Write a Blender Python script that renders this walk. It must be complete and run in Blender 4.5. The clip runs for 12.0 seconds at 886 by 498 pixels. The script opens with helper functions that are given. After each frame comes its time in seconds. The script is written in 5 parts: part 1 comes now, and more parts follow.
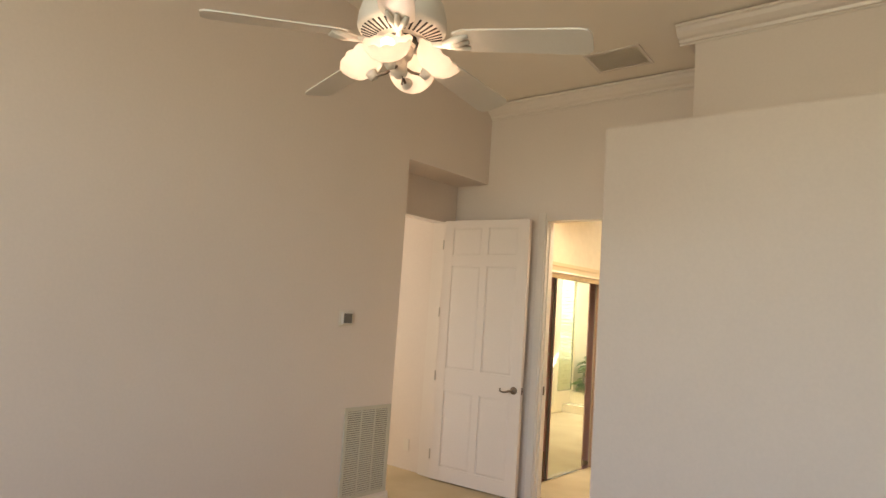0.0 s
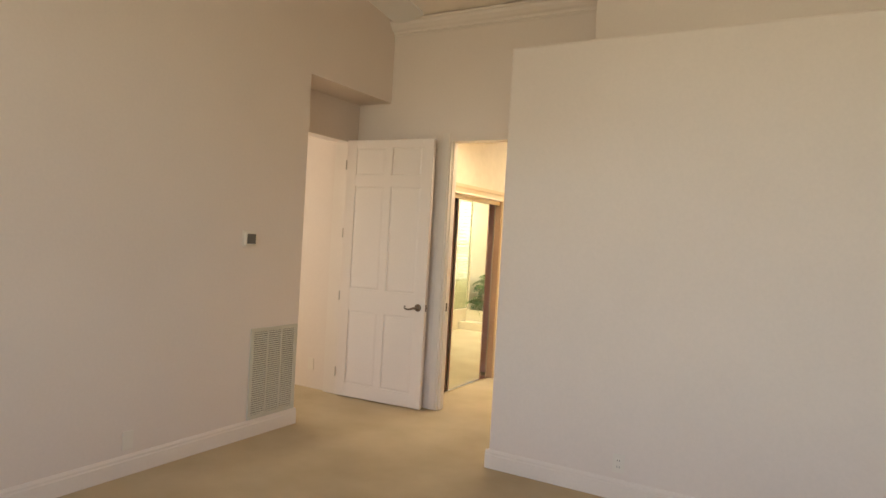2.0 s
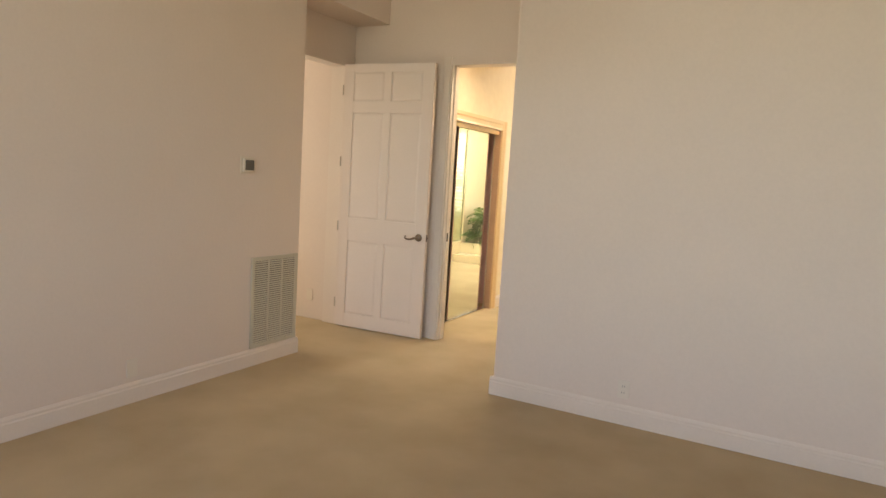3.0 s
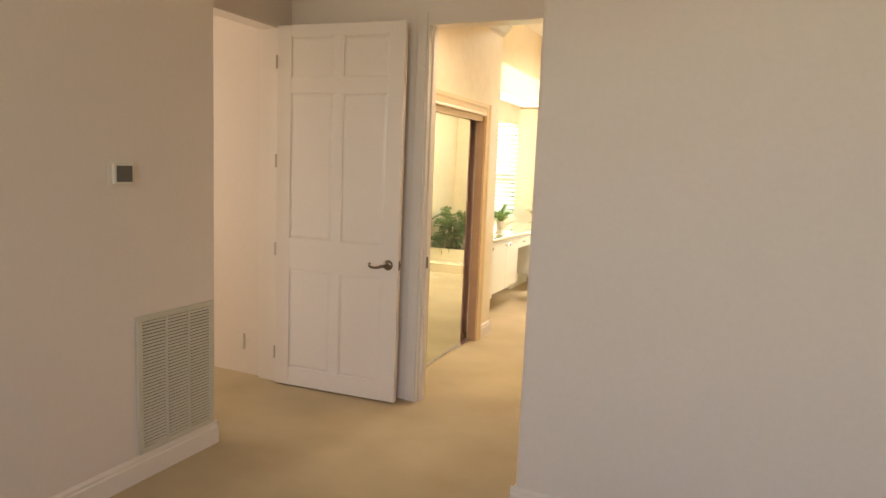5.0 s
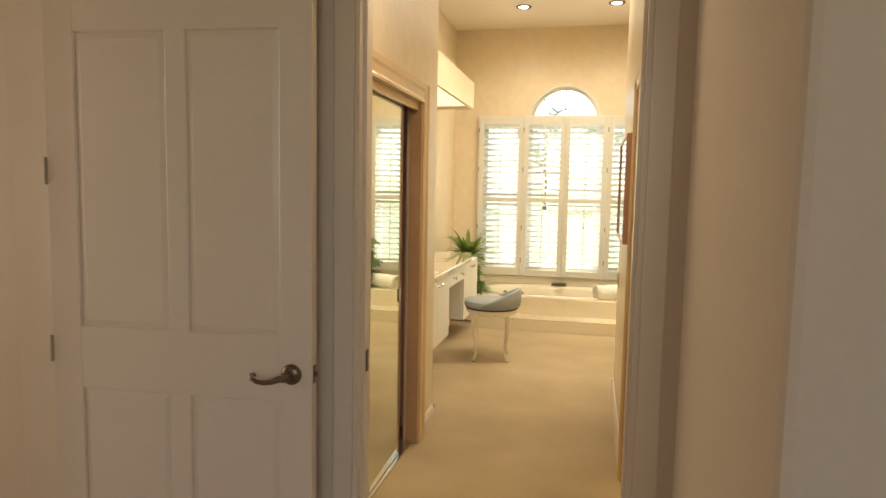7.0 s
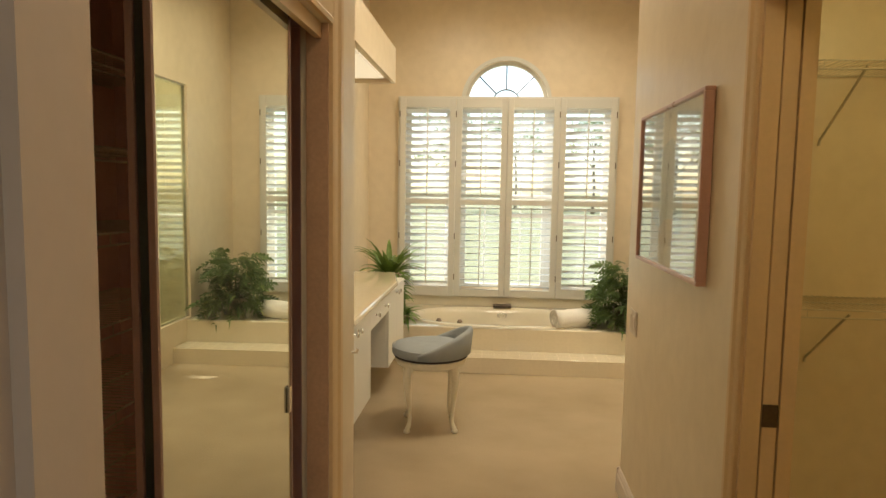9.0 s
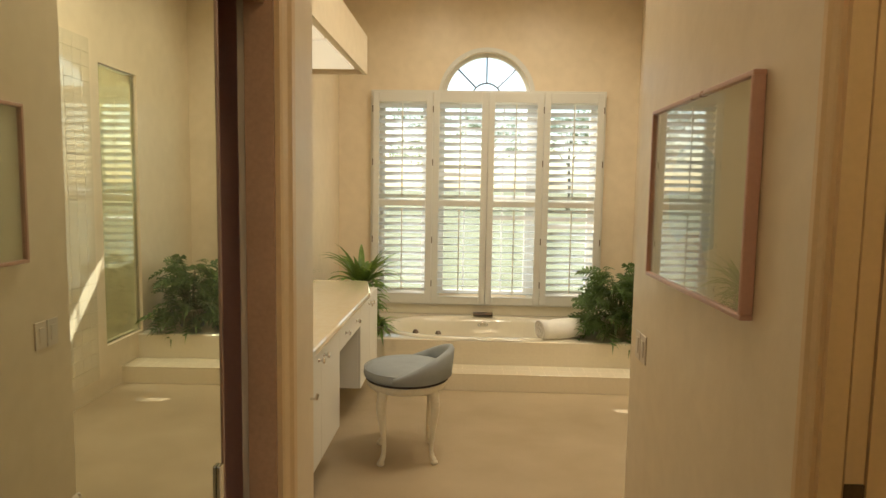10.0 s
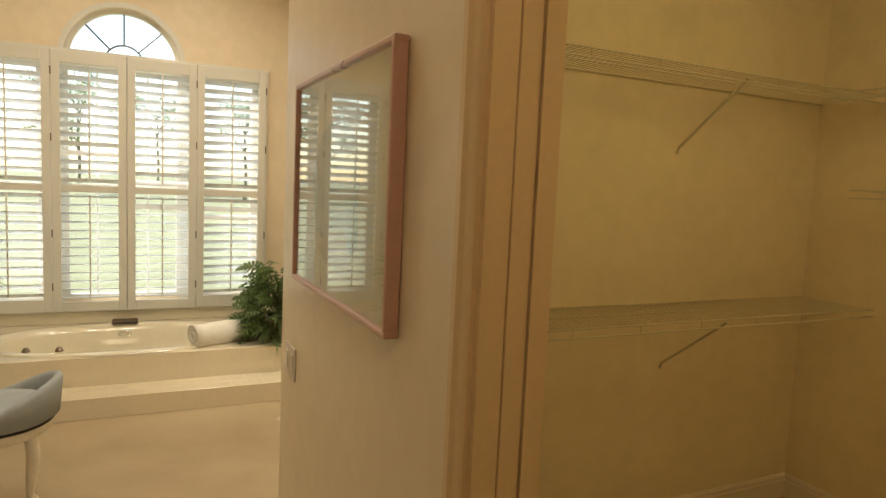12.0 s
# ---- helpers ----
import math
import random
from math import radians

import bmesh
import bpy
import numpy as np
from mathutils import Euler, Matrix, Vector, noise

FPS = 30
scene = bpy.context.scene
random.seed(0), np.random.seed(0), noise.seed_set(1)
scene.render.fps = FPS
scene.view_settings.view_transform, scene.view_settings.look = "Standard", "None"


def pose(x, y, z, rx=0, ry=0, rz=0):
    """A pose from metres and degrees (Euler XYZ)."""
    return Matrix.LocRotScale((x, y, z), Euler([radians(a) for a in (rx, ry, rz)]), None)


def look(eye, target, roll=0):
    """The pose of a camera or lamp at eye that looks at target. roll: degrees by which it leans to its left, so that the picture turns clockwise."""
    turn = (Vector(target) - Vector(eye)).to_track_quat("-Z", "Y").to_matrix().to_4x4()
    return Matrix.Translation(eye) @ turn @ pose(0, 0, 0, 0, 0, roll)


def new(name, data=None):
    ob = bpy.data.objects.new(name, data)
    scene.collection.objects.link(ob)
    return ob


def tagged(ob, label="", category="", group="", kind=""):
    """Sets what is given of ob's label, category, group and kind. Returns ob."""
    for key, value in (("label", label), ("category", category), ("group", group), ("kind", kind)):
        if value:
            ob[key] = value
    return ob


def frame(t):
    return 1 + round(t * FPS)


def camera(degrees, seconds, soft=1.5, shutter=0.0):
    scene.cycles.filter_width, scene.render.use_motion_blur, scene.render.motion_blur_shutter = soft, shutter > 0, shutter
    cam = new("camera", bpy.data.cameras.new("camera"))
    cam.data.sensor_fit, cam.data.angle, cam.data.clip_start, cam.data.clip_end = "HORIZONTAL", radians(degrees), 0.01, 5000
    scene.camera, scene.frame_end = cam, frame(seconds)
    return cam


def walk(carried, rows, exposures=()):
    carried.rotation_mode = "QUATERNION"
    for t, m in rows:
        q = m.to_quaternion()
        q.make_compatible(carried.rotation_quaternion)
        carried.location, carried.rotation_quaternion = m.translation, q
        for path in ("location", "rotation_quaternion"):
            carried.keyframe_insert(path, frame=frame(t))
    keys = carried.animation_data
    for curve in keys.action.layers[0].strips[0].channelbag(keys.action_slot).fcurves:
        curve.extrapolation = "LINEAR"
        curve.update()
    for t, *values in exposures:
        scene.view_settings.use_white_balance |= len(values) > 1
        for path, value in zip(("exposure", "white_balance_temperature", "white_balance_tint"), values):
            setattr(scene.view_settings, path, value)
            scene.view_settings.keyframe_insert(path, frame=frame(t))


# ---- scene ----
cam = camera(69.0, 12.0)
PATH = [
    (0, (0.182, 0.438, 1.596), (-1.093, 1.968, 1.78), 3.9),
    (0.5, (0.164, 0.447, 1.608), (-0.992, 2.068, 1.798), 3.4),
    (1, (0.126, 0.431, 1.61), (-0.942, 2.116, 1.735), 3.1),
    (1.5, (0.119, 0.395, 1.597), (-0.896, 2.118, 1.651), 3.1),
    (2, (0.112, 0.355, 1.548), (-0.884, 2.089, 1.52), 3.3),
    (2.5, (0.058, 0.331, 1.524), (-0.918, 2.072, 1.392), 3.5),
    (3, (-0.036, 0.373, 1.484), (-0.981, 2.121, 1.259), 3.5),
    (3.2, (-0.124, 0.447, 1.467), (-1.053, 2.199, 1.209), 3.3),
    (4.8, (-0.804, 1.528, 1.579), (-1.65, 3.32, 1.31), 2.9),
    (5, (-0.956, 1.679, 1.563), (-1.764, 3.492, 1.312), 2.4),
    (5.5, (-1.242, 2.047, 1.561), (-1.982, 3.891, 1.332), 2.0),
    (6, (-1.54, 2.456, 1.573), (-2.195, 4.334, 1.366), 1.5),
    (6.5, (-1.768, 2.905, 1.553), (-2.353, 4.808, 1.359), 0.7),
    (7, (-2.026, 3.42, 1.524), (-2.472, 5.361, 1.341), 1.1),
    (7.5, (-2.203, 3.86, 1.526), (-2.518, 5.825, 1.324), 0.8),
    (7.7, (-2.285, 4.087, 1.5), (-2.56, 6.057, 1.292), 1.1),
    (9.3, (-2.504, 5.252, 1.536), (-2.652, 7.238, 1.359), 0.6),
    (9.5, (-2.519, 5.343, 1.544), (-2.659, 7.33, 1.363), 0.4),
    (10, (-2.537, 5.543, 1.558), (-2.62, 7.533, 1.37), 0.9),
    (10.5, (-2.551, 5.69, 1.548), (-2.515, 7.679, 1.346), 1.4),
    (11, (-2.473, 5.83, 1.545), (-2.206, 7.798, 1.314), 1.7),
    (11.5, (-2.388, 5.894, 1.55), (-1.819, 7.8, 1.341), 2.5),
    (12, (-2.318, 5.941, 1.56), (-1.459, 7.736, 1.366), 2.6),
]
EXPOSURES = [(0.0, 3.42, 6150, 6), (3.0, 3.4, 6290, 7), (5.5, 3.11, 6500, 8), (6.0, 2.91, 6570, 8), (6.5, 2.64, 6760, 8), (7.0, 2.35, 7090, 8), (7.5, 2.08, 7300, 9), (9.3, 1.72, 6850, 9), (10.5, 1.60, 6850, 8), (11.2, 1.60, 6850, 8), (12.0, 1.72, 6850, 9)]
walk(cam, [(t, look(eye, target, roll)) for t, eye, target, roll in PATH], EXPOSURES)

# ==== place
# ---- world, sun and large lights ----
SUN_WAY = Vector((0.70, -1.0, -1.0)).normalized()
world = bpy.data.worlds.new("sky")
scene.world = world
world.use_nodes = True
wn = world.node_tree
sky = wn.nodes.new("ShaderNodeTexSky")
sky.sky_type = "NISHITA"
sky.sun_disc = False
sky.sun_elevation = math.asin(-SUN_WAY.z)
sky.sun_rotation = math.atan2(-SUN_WAY.x, -SUN_WAY.y)
wn.links.new(sky.outputs[0], wn.nodes["Background"].inputs[0])
wn.nodes["Background"].inputs[1].default_value = 0.09

sun = new("sun", bpy.data.lights.new("sun", "SUN"))
sun.data.energy, sun.data.angle, sun.data.color = 3.1, radians(0.5), (1.0, 0.975, 0.94)
sun.matrix_world = look((-12, 30, 20), Vector((-12, 30, 20)) + SUN_WAY)


def area_lamp(name, eye, target, w, h, watts, color):
    lamp = new(name, bpy.data.lights.new(name, "AREA"))
    lamp.data.shape, lamp.data.size, lamp.data.size_y = "RECTANGLE", w, h
    lamp.data.energy, lamp.data.color = watts, color
    lamp.matrix_world = look(eye, target)
    return lamp


def bulb_lamp(name, at, watts, color, radius):
    lamp = new(name, bpy.data.lights.new(name, "POINT"))
    lamp.data.energy, lamp.data.color, lamp.data.shadow_soft_size = watts, color, radius
    lamp.location = at
    return lamp


def spot_lamp(name, at, watts, color, angle=110):
    lamp = new(name, bpy.data.lights.new(name, "SPOT"))
    lamp.data.energy, lamp.data.color, lamp.data.spot_size, lamp.data.spot_blend = watts, color, radians(angle), 0.6
    lamp.data.shadow_soft_size = 0.3
    lamp.location = at
    return lamp


DAY = (1.0, 0.845, 0.70)
area_lamp("bedroom_window_light", (-0.9, -2.62, 2.15), (-0.9, 5, 2.5), 2.3, 2.2, 6.2, DAY)
area_lamp("bedroom_window_light_east", (1.9, -2.62, 2.15), (1.6, 5, 2.2), 1.6, 2.2, 1.3, DAY)
area_lamp("hall_window_light", (-6.9, 4.4, 1.5), (-4, 4.7, 1.2), 1.4, 1.9, 5.6, (1.0, 0.95, 0.80))
# First two are the real downlights; the other three are unseen, added as fill.
for sx, sy in ((-2.86, 10.85), (-1.85, 10.85), (-2.35, 8.9), (-1.55, 9.4), (-0.3, 10.2)):
    spot_lamp("downlight_and_fill_light", (sx, sy, 3.56), 80 if sx > -1 else (13 if sy > 10 else 33), (1.0, 0.91, 0.75), 162)
# Unseen corridor lamp, added as warm fill.
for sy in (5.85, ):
    spot_lamp("corridor_fill_light", (-2.35, sy, 2.84), 9.2, (1.0, 0.78, 0.52), 160)

# ---- materials ----


def material(name, color, rough=0.5, metal=0.0, var=0.06, coarse=3.0, fine=140.0, bump=0.1, depth=0.002, spec=0.5, tint=None, per_object=0.0):
    m = bpy.data.materials.new(name)
    m.use_nodes = True
    nt = m.node_tree
    b = nt.nodes["Principled BSDF"]
    b.inputs["Metallic"].default_value = metal
    b.inputs["Specular IOR Level"].default_value = spec
    tc = nt.nodes.new("ShaderNodeTexCoord")
    big = nt.nodes.new("ShaderNodeTexNoise")
    big.inputs["Scale"].default_value, big.inputs["Detail"].default_value = coarse, 4
    small = nt.nodes.new("ShaderNodeTexNoise")
    small.inputs["Scale"].default_value, small.inputs["Detail"].default_value = fine, 3
    for n in (big, small):
        nt.links.new(tc.outputs["Object"], n.inputs["Vector"])
    add = nt.nodes.new("ShaderNodeMath")
    add.operation = "MULTIPLY_ADD"
    add.inputs[1].default_value = 0.5
    nt.links.new(small.outputs["Fac"], add.inputs[0])
    half = nt.nodes.new("ShaderNodeMath")
    half.operation = "MULTIPLY"
    half.inputs[1].default_value = 0.5
    nt.links.new(big.outputs["Fac"], half.inputs[0])
    nt.links.new(half.outputs[0], add.inputs[2])
    ramp = nt.nodes.new("ShaderNodeValToRGB")
    other = tint or color
    ramp.color_ramp.elements[0].position, ramp.color_ramp.elements[1].position = 0.3, 0.7
    ramp.color_ramp.elements[0].color = (*[c * (1 - var) for c in color], 1)
    ramp.color_ramp.elements[1].color = (*[min(1, c * (1 + var)) for c in other], 1)
    nt.links.new(add.outputs[0], ramp.inputs[0])
    out = ramp.outputs[0]
    if per_object:
        info = nt.nodes.new("ShaderNodeObjectInfo")
        hsv = nt.nodes.new("ShaderNodeHueSaturation")
        rng = nt.nodes.new("ShaderNodeMapRange")
        rng.inputs["To Min"].default_value, rng.inputs["To Max"].default_value = 1 - per_object, 1 + per_object
        nt.links.new(info.outputs["Random"], rng.inputs["Value"])
        nt.links.new(rng.outputs[0], hsv.inputs["Value"])
        nt.links.new(out, hsv.inputs["Color"])
        out = hsv.outputs[0]
    nt.links.new(out, b.inputs["Base Color"])
    rr = nt.nodes.new("ShaderNodeMapRange")
    rr.inputs["To Min"].default_value, rr.inputs["To Max"].default_value = max(0, rough - 0.07), min(1, rough + 0.07)
    nt.links.new(big.outputs["Fac"], rr.inputs["Value"])
    nt.links.new(rr.outputs[0], b.inputs["Roughness"])
    if bump:
        bp = nt.nodes.new("ShaderNodeBump")
        bp.inputs["Strength"].default_value, bp.inputs["Distance"].default_value = bump, depth
        nt.links.new(small.outputs["Fac"], bp.inputs["Height"])
        nt.links.new(bp.outputs[0], b.inputs["Normal"])
    return m


def glowing(name, color, strength):
    m = bpy.data.materials.new(name)
    m.use_nodes = True
    b = m.node_tree.nodes["Principled BSDF"]
    b.inputs["Base Color"].default_value = (0.8, 0.8, 0.78, 1)
    b.inputs["Emission Color"].default_value, b.inputs["Emission Strength"].default_value = (*color, 1), strength
    return m


def glassy(name, color, rough=0.0, base=0.04):
    """A thin pane: clear with a gloss that grows at a slant."""
    m = bpy.data.materials.new(name)
    m.use_nodes = True
    nt = m.node_tree
    nt.nodes.remove(nt.nodes["Principled BSDF"])
    t = nt.nodes.new("ShaderNodeBsdfTransparent")
    t.inputs[0].default_value = (*color, 1)
    g = nt.nodes.new("ShaderNodeBsdfGlossy")
    g.inputs["Roughness"].default_value = rough
    lw = nt.nodes.new("ShaderNodeLayerWeight")
    lw.inputs["Blend"].default_value = 0.5
    pw = nt.nodes.new("ShaderNodeMath")
    pw.operation = "POWER"
    pw.inputs[1].default_value = 4.0
    nt.links.new(lw.outputs["Facing"], pw.inputs[0])
    f = nt.nodes.new("ShaderNodeMath")
    f.operation = "MULTIPLY_ADD"
    f.inputs[1].default_value, f.inputs[2].default_value = 0.9, base
    f.use_clamp = True
    nt.links.new(pw.outputs[0], f.inputs[0])
    mx = nt.nodes.new("ShaderNodeMixShader")
    nt.links.new(f.outputs[0], mx.inputs[0])
    nt.links.new(t.outputs[0], mx.inputs[1])
    nt.links.new(g.outputs[0], mx.inputs[2])
    nt.links.new(mx.outputs[0], nt.nodes["Material Output"].inputs[0])
    return m


def leafy(name, color, tint):
    m = material(name, color, 0.45, var=0.35, coarse=9, fine=60, bump=0.15, tint=tint)
    nt = m.node_tree
    b = nt.nodes["Principled BSDF"]
    tr = nt.nodes.new("ShaderNodeBsdfTranslucent")
    tr.inputs[0].default_value = (*[c * 1.6 for c in tint], 1)
    mx = nt.nodes.new("ShaderNodeMixShader")
    mx.inputs[0].default_value = 0.25
    nt.links.new(b.outputs[0], mx.inputs[1])
    nt.links.new(tr.outputs[0], mx.inputs[2])
    nt.links.new(mx.outputs[0], nt.nodes["Material Output"].inputs[0])
    return m


M_WALL = material("cream_wall_paint", (0.72, 0.615, 0.53), 0.6, var=0.03, coarse=1.6, fine=55, bump=0.25, depth=0.0015)
M_BATHWALL = material("washed_bath_wall_paint", (0.77, 0.645, 0.46), 0.36, var=0.05, coarse=2.2, fine=11, bump=0.5, depth=0.004, tint=(0.79, 0.67, 0.49))
M_CEIL = material("ceiling_paint", (0.87, 0.77, 0.65), 0.8, var=0.03, coarse=2, fine=120, bump=0.3)
# Trim colour turned tan to carry the warm corridor light.
M_CASE = material("warm_lit_casing_tan", (0.73, 0.535, 0.30), 0.34, var=0.05, coarse=3, fine=60, bump=0.05, depth=0.001)
# Brown holds the shade that falls on the closet jamb.
M_JAMB = material("shaded_jamb_brown", (0.55, 0.35, 0.22), 0.42, var=0.12, coarse=5, fine=90, bump=0.08, depth=0.001)
# Cream closet walls; the dim light in there is put into this plum-brown.
M_CLOSET = material("dim_closet_plum_brown", (0.78, 0.52, 0.45), 0.6, var=0.05, coarse=2, fine=60, bump=0.2, depth=0.001)
M_CAME = material("lead_came", (0.10, 0.10, 0.10), 0.5, metal=0.5, var=0.1)
M_EDGE = material("brown_anodised_edge", (0.34, 0.22, 0.17), 0.4, metal=0.3, var=0.1)
M_TRIM = material("white_trim_paint", (0.74, 0.645, 0.56), 0.32, var=0.03, coarse=3, fine=60, bump=0.05, depth=0.001)
M_DOOR = material("white_door_paint", (0.76, 0.655, 0.57), 0.36, var=0.03, coarse=2, fine=70, bump=0.06, depth=0.001)
M_CARPET = material("beige_carpet", (0.49, 0.378, 0.235), 0.95, var=0.12, coarse=2.2, fine=330, bump=0.8, depth=0.006, spec=0.1, tint=(0.55, 0.435, 0.285))
M_VENT = material("enamelled_vent_metal", (0.54, 0.49, 0.39), 0.4, var=0.04, bump=0.03)
# Near-black that puts the shade of openings and gaps into colour.
M_DARK = material("void_shade_black", (0.05, 0.042, 0.035), 0.9, var=0.2)
M_PLASTIC = material("white_plastic", (0.74, 0.70, 0.63), 0.35, var=0.02, bump=0.02)
M_PLATE = material("yellowed_plate_plastic", (0.72, 0.64, 0.54), 0.4, var=0.03, bump=0.02)
M_HINGE = material("painted_hinge_steel", (0.55, 0.47, 0.39), 0.4, var=0.05, bump=0.02)
M_SCREEN = material("grey_display", (0.11, 0.10, 0.085), 0.25, var=0.05, bump=0)
M_BRONZE = material("aged_bronze", (0.20, 0.15, 0.11), 0.33, metal=0.9, var=0.3, coarse=25, fine=200, bump=0.1)
M_CHROME = material("chrome", (0.75, 0.74, 0.72), 0.12, metal=1.0, var=0.04, bump=0.0)
M_BRASSY = material("aged_brass_latch", (0.13, 0.09, 0.05), 0.4, metal=0.6, var=0.2)
M_MIRROR = material("mirror_silver", (0.76, 0.80, 0.71), 0.0, metal=0.94, var=0.004, bump=0.0)
M_MIRROR.node_tree.nodes["Map Range"].inputs["To Max"].default_value = 0.004
M_FAN = material("fan_white_enamel", (0.70, 0.64, 0.55), 0.38, var=0.04, bump=0.04)
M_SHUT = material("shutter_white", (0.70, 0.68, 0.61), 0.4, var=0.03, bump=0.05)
# Lighter, bluer copy of the shutter white, with sky light put into it.
M_LOUVER = material("skylit_louver_white", (0.83, 0.87, 0.90), 0.4, var=0.02, bump=0.03)
M_TUB = material("tub_acrylic", (0.80, 0.73, 0.57), 0.07, var=0.03, coarse=1.5, fine=20, bump=0.0)
M_TUB.node_tree.nodes["Map Range"].inputs["To Max"].default_value = 0.05
M_TILE = material("cream_tile_glaze", (0.78, 0.69, 0.52), 0.08, var=0.04, coarse=8, fine=60, bump=0.02, per_object=0.012)
M_GROUT = material("tile_grout", (0.74, 0.65, 0.49), 0.7, var=0.06)
M_COUNTER = material("cultured_marble", (0.81, 0.69, 0.49), 0.08, var=0.03, coarse=2, fine=25, bump=0.0, tint=(0.84, 0.74, 0.56))
M_COUNTER.node_tree.nodes["Map Range"].inputs["To Max"].default_value = 0.05
M_CAB = material("white_laminate", (0.80, 0.78, 0.71), 0.42, var=0.02, bump=0.02)
M_FABRIC = material("blue_grey_woven_fabric", (0.37, 0.40, 0.41), 0.9, var=0.12, coarse=12, fine=420, bump=0.5, depth=0.002, spec=0.2)
M_LEG = material("antique_cream_wood", (0.84, 0.77, 0.60), 0.38, var=0.08, coarse=10, fine=60, bump=0.08)
M_TOWEL = material("white_terry", (0.90, 0.86, 0.78), 0.95, var=0.05, coarse=20, fine=500, bump=0.9, depth=0.004, spec=0.1)
M_FRAME = material("rose_painted_frame", (0.56, 0.33, 0.25), 0.30, var=0.06, coarse=6, fine=80, bump=0.04)
M_ART = material("pale_art_paper", (0.66, 0.60, 0.43), 0.85, var=0.04, bump=0.0)
M_ARTBLUE = material("pale_blue_wash", (0.42, 0.47, 0.41), 0.85, var=0.15, coarse=12, bump=0.0)
M_ARTTAN = material("tan_wash", (0.52, 0.42, 0.27), 0.85, var=0.2, coarse=14, bump=0.0)
M_WIRE = material("vinyl_coated_wire", (0.62, 0.55, 0.42), 0.4, var=0.04, bump=0)
M_LEAF = leafy("plant_leaf", (0.04, 0.08, 0.022), (0.13, 0.19, 0.06))
M_FERN = leafy("spider_plant_leaf", (0.07, 0.15, 0.025), (0.18, 0.27, 0.06))
M_STEM = material("plant_stem", (0.10, 0.12, 0.04), 0.7, var=0.2)
M_POT = material("glazed_pot", (0.40, 0.33, 0.24), 0.3, var=0.08)
M_SILVER = material("brushed_pot_metal", (0.62, 0.60, 0.55), 0.35, metal=0.7, var=0.08)
M_SOIL = material("potting_soil", (0.05, 0.035, 0.02), 0.95, var=0.4, fine=90, bump=0.9)
for m_ in (M_TUB, M_TILE, M_COUNTER):
    gloss = m_.node_tree.nodes["Principled BSDF"].inputs
    gloss["Coat Weight"].default_value, gloss["Coat Roughness"].default_value = 0.7, 0.02
M_PANE = glassy("window_glass", (0.95, 0.98, 0.97))
M_SHOWER = glassy("shower_glass", (0.88, 0.96, 0.88), 0.0, 0.15)
M_PICGLASS = glassy("picture_glass", (0.97, 0.98, 0.96), 0.0, 0.05)
M_GRASS = material("lawn_grass", (0.215, 0.21, 0.10), 0.9, var=0.3, coarse=0.6, fine=40, bump=0.5, tint=(0.28, 0.275, 0.14))
M_BARK = material("tree_bark", (0.30, 0.26, 0.21), 0.9, var=0.3, coarse=4, fine=30, bump=0.6, depth=0.01)
M_TREELEAF = leafy("tree_leaf", (0.16, 0.20, 0.10), (0.24, 0.28, 0.15))
M_STUCCO = material("exterior_stucco", (0.55, 0.48, 0.40), 0.9, var=0.06, fine=60, bump=0.4)
M_BULB = glowing("lit_bulb", (1.0, 0.82, 0.62), 0.6)
M_SPOT = glowing("lit_downlight", (1.0, 0.86, 0.66), 5)
M_DIFF = glowing("lit_vanity_diffuser", (1.0, 0.84, 0.62), 0.17)
M_SHADE = material("frosted_glass_shade", (0.80, 0.68, 0.58), 0.5, var=0.03, bump=0.05)
nt_ = M_SHADE.node_tree
tr_ = nt_.nodes.new("ShaderNodeBsdfTranslucent")
tr_.inputs[0].default_value = (0.92, 0.80, 0.70, 1)
mx_ = nt_.nodes.new("ShaderNodeMixShader")
mx_.inputs[0].default_value = 0.4
nt_.links.new(nt_.nodes["Principled BSDF"].outputs[0], mx_.inputs[1])
nt_.links.new(tr_.outputs[0], mx_.inputs[2])
nt_.links.new(mx_.outputs[0], nt_.nodes["Material Output"].inputs[0])

# ---- shape helpers ----


def box(bm, x0, x1, y0, y1, z0, z1, bevel=0.0, seg=2):
    r = bmesh.ops.create_cube(bm, size=1, matrix=Matrix.Translation(((x0 + x1) / 2, (y0 + y1) / 2, (z0 + z1) / 2)) @ Matrix.Diagonal((x1 - x0, y1 - y0, z1 - z0, 1)))
    if bevel:
        es = list({e for v in r["verts"] for e in v.link_edges})
        bmesh.ops.bevel(bm, geom=es, offset=bevel, segments=seg, affect="EDGES", profile=0.5)
    return r


def tube(bm, a, b, r0, r1=None, n=10, caps=True):
    a, b = Vector(a), Vector(b)
    m = Matrix.Translation((a + b) / 2) @ (b - a).to_track_quat("Z", "Y").to_matrix().to_4x4()
    bmesh.ops.create_cone(bm, cap_ends=caps, segments=n, radius1=r0, radius2=r0 if r1 is None else r1, depth=(b - a).length, matrix=m)


def lathe(bm, profile, n=24, at=(0, 0, 0), wave=0.0, waves=6, m=None):
    """A turned shape from (radius, height) pairs; wave scallops the last ring."""
    rings = []
    m = m or Matrix.Translation(at)
    for k, (r, z) in enumerate(profile):
        ring = []
        for i in range(n):
            a = 2 * math.pi * i / n
            f = wave * abs(math.sin(a * waves / 2)) * (k / (len(profile) - 1)) ** 3
            ring.append(bm.verts.new(m @ Vector((r * math.cos(a), r * math.sin(a), z + f))))
        rings.append(ring)
    for p, q in zip(rings, rings[1:]):
        for i in range(n):
            bm.faces.new((p[i], p[(i + 1) % n], q[(i + 1) % n], q[i]))
    return rings


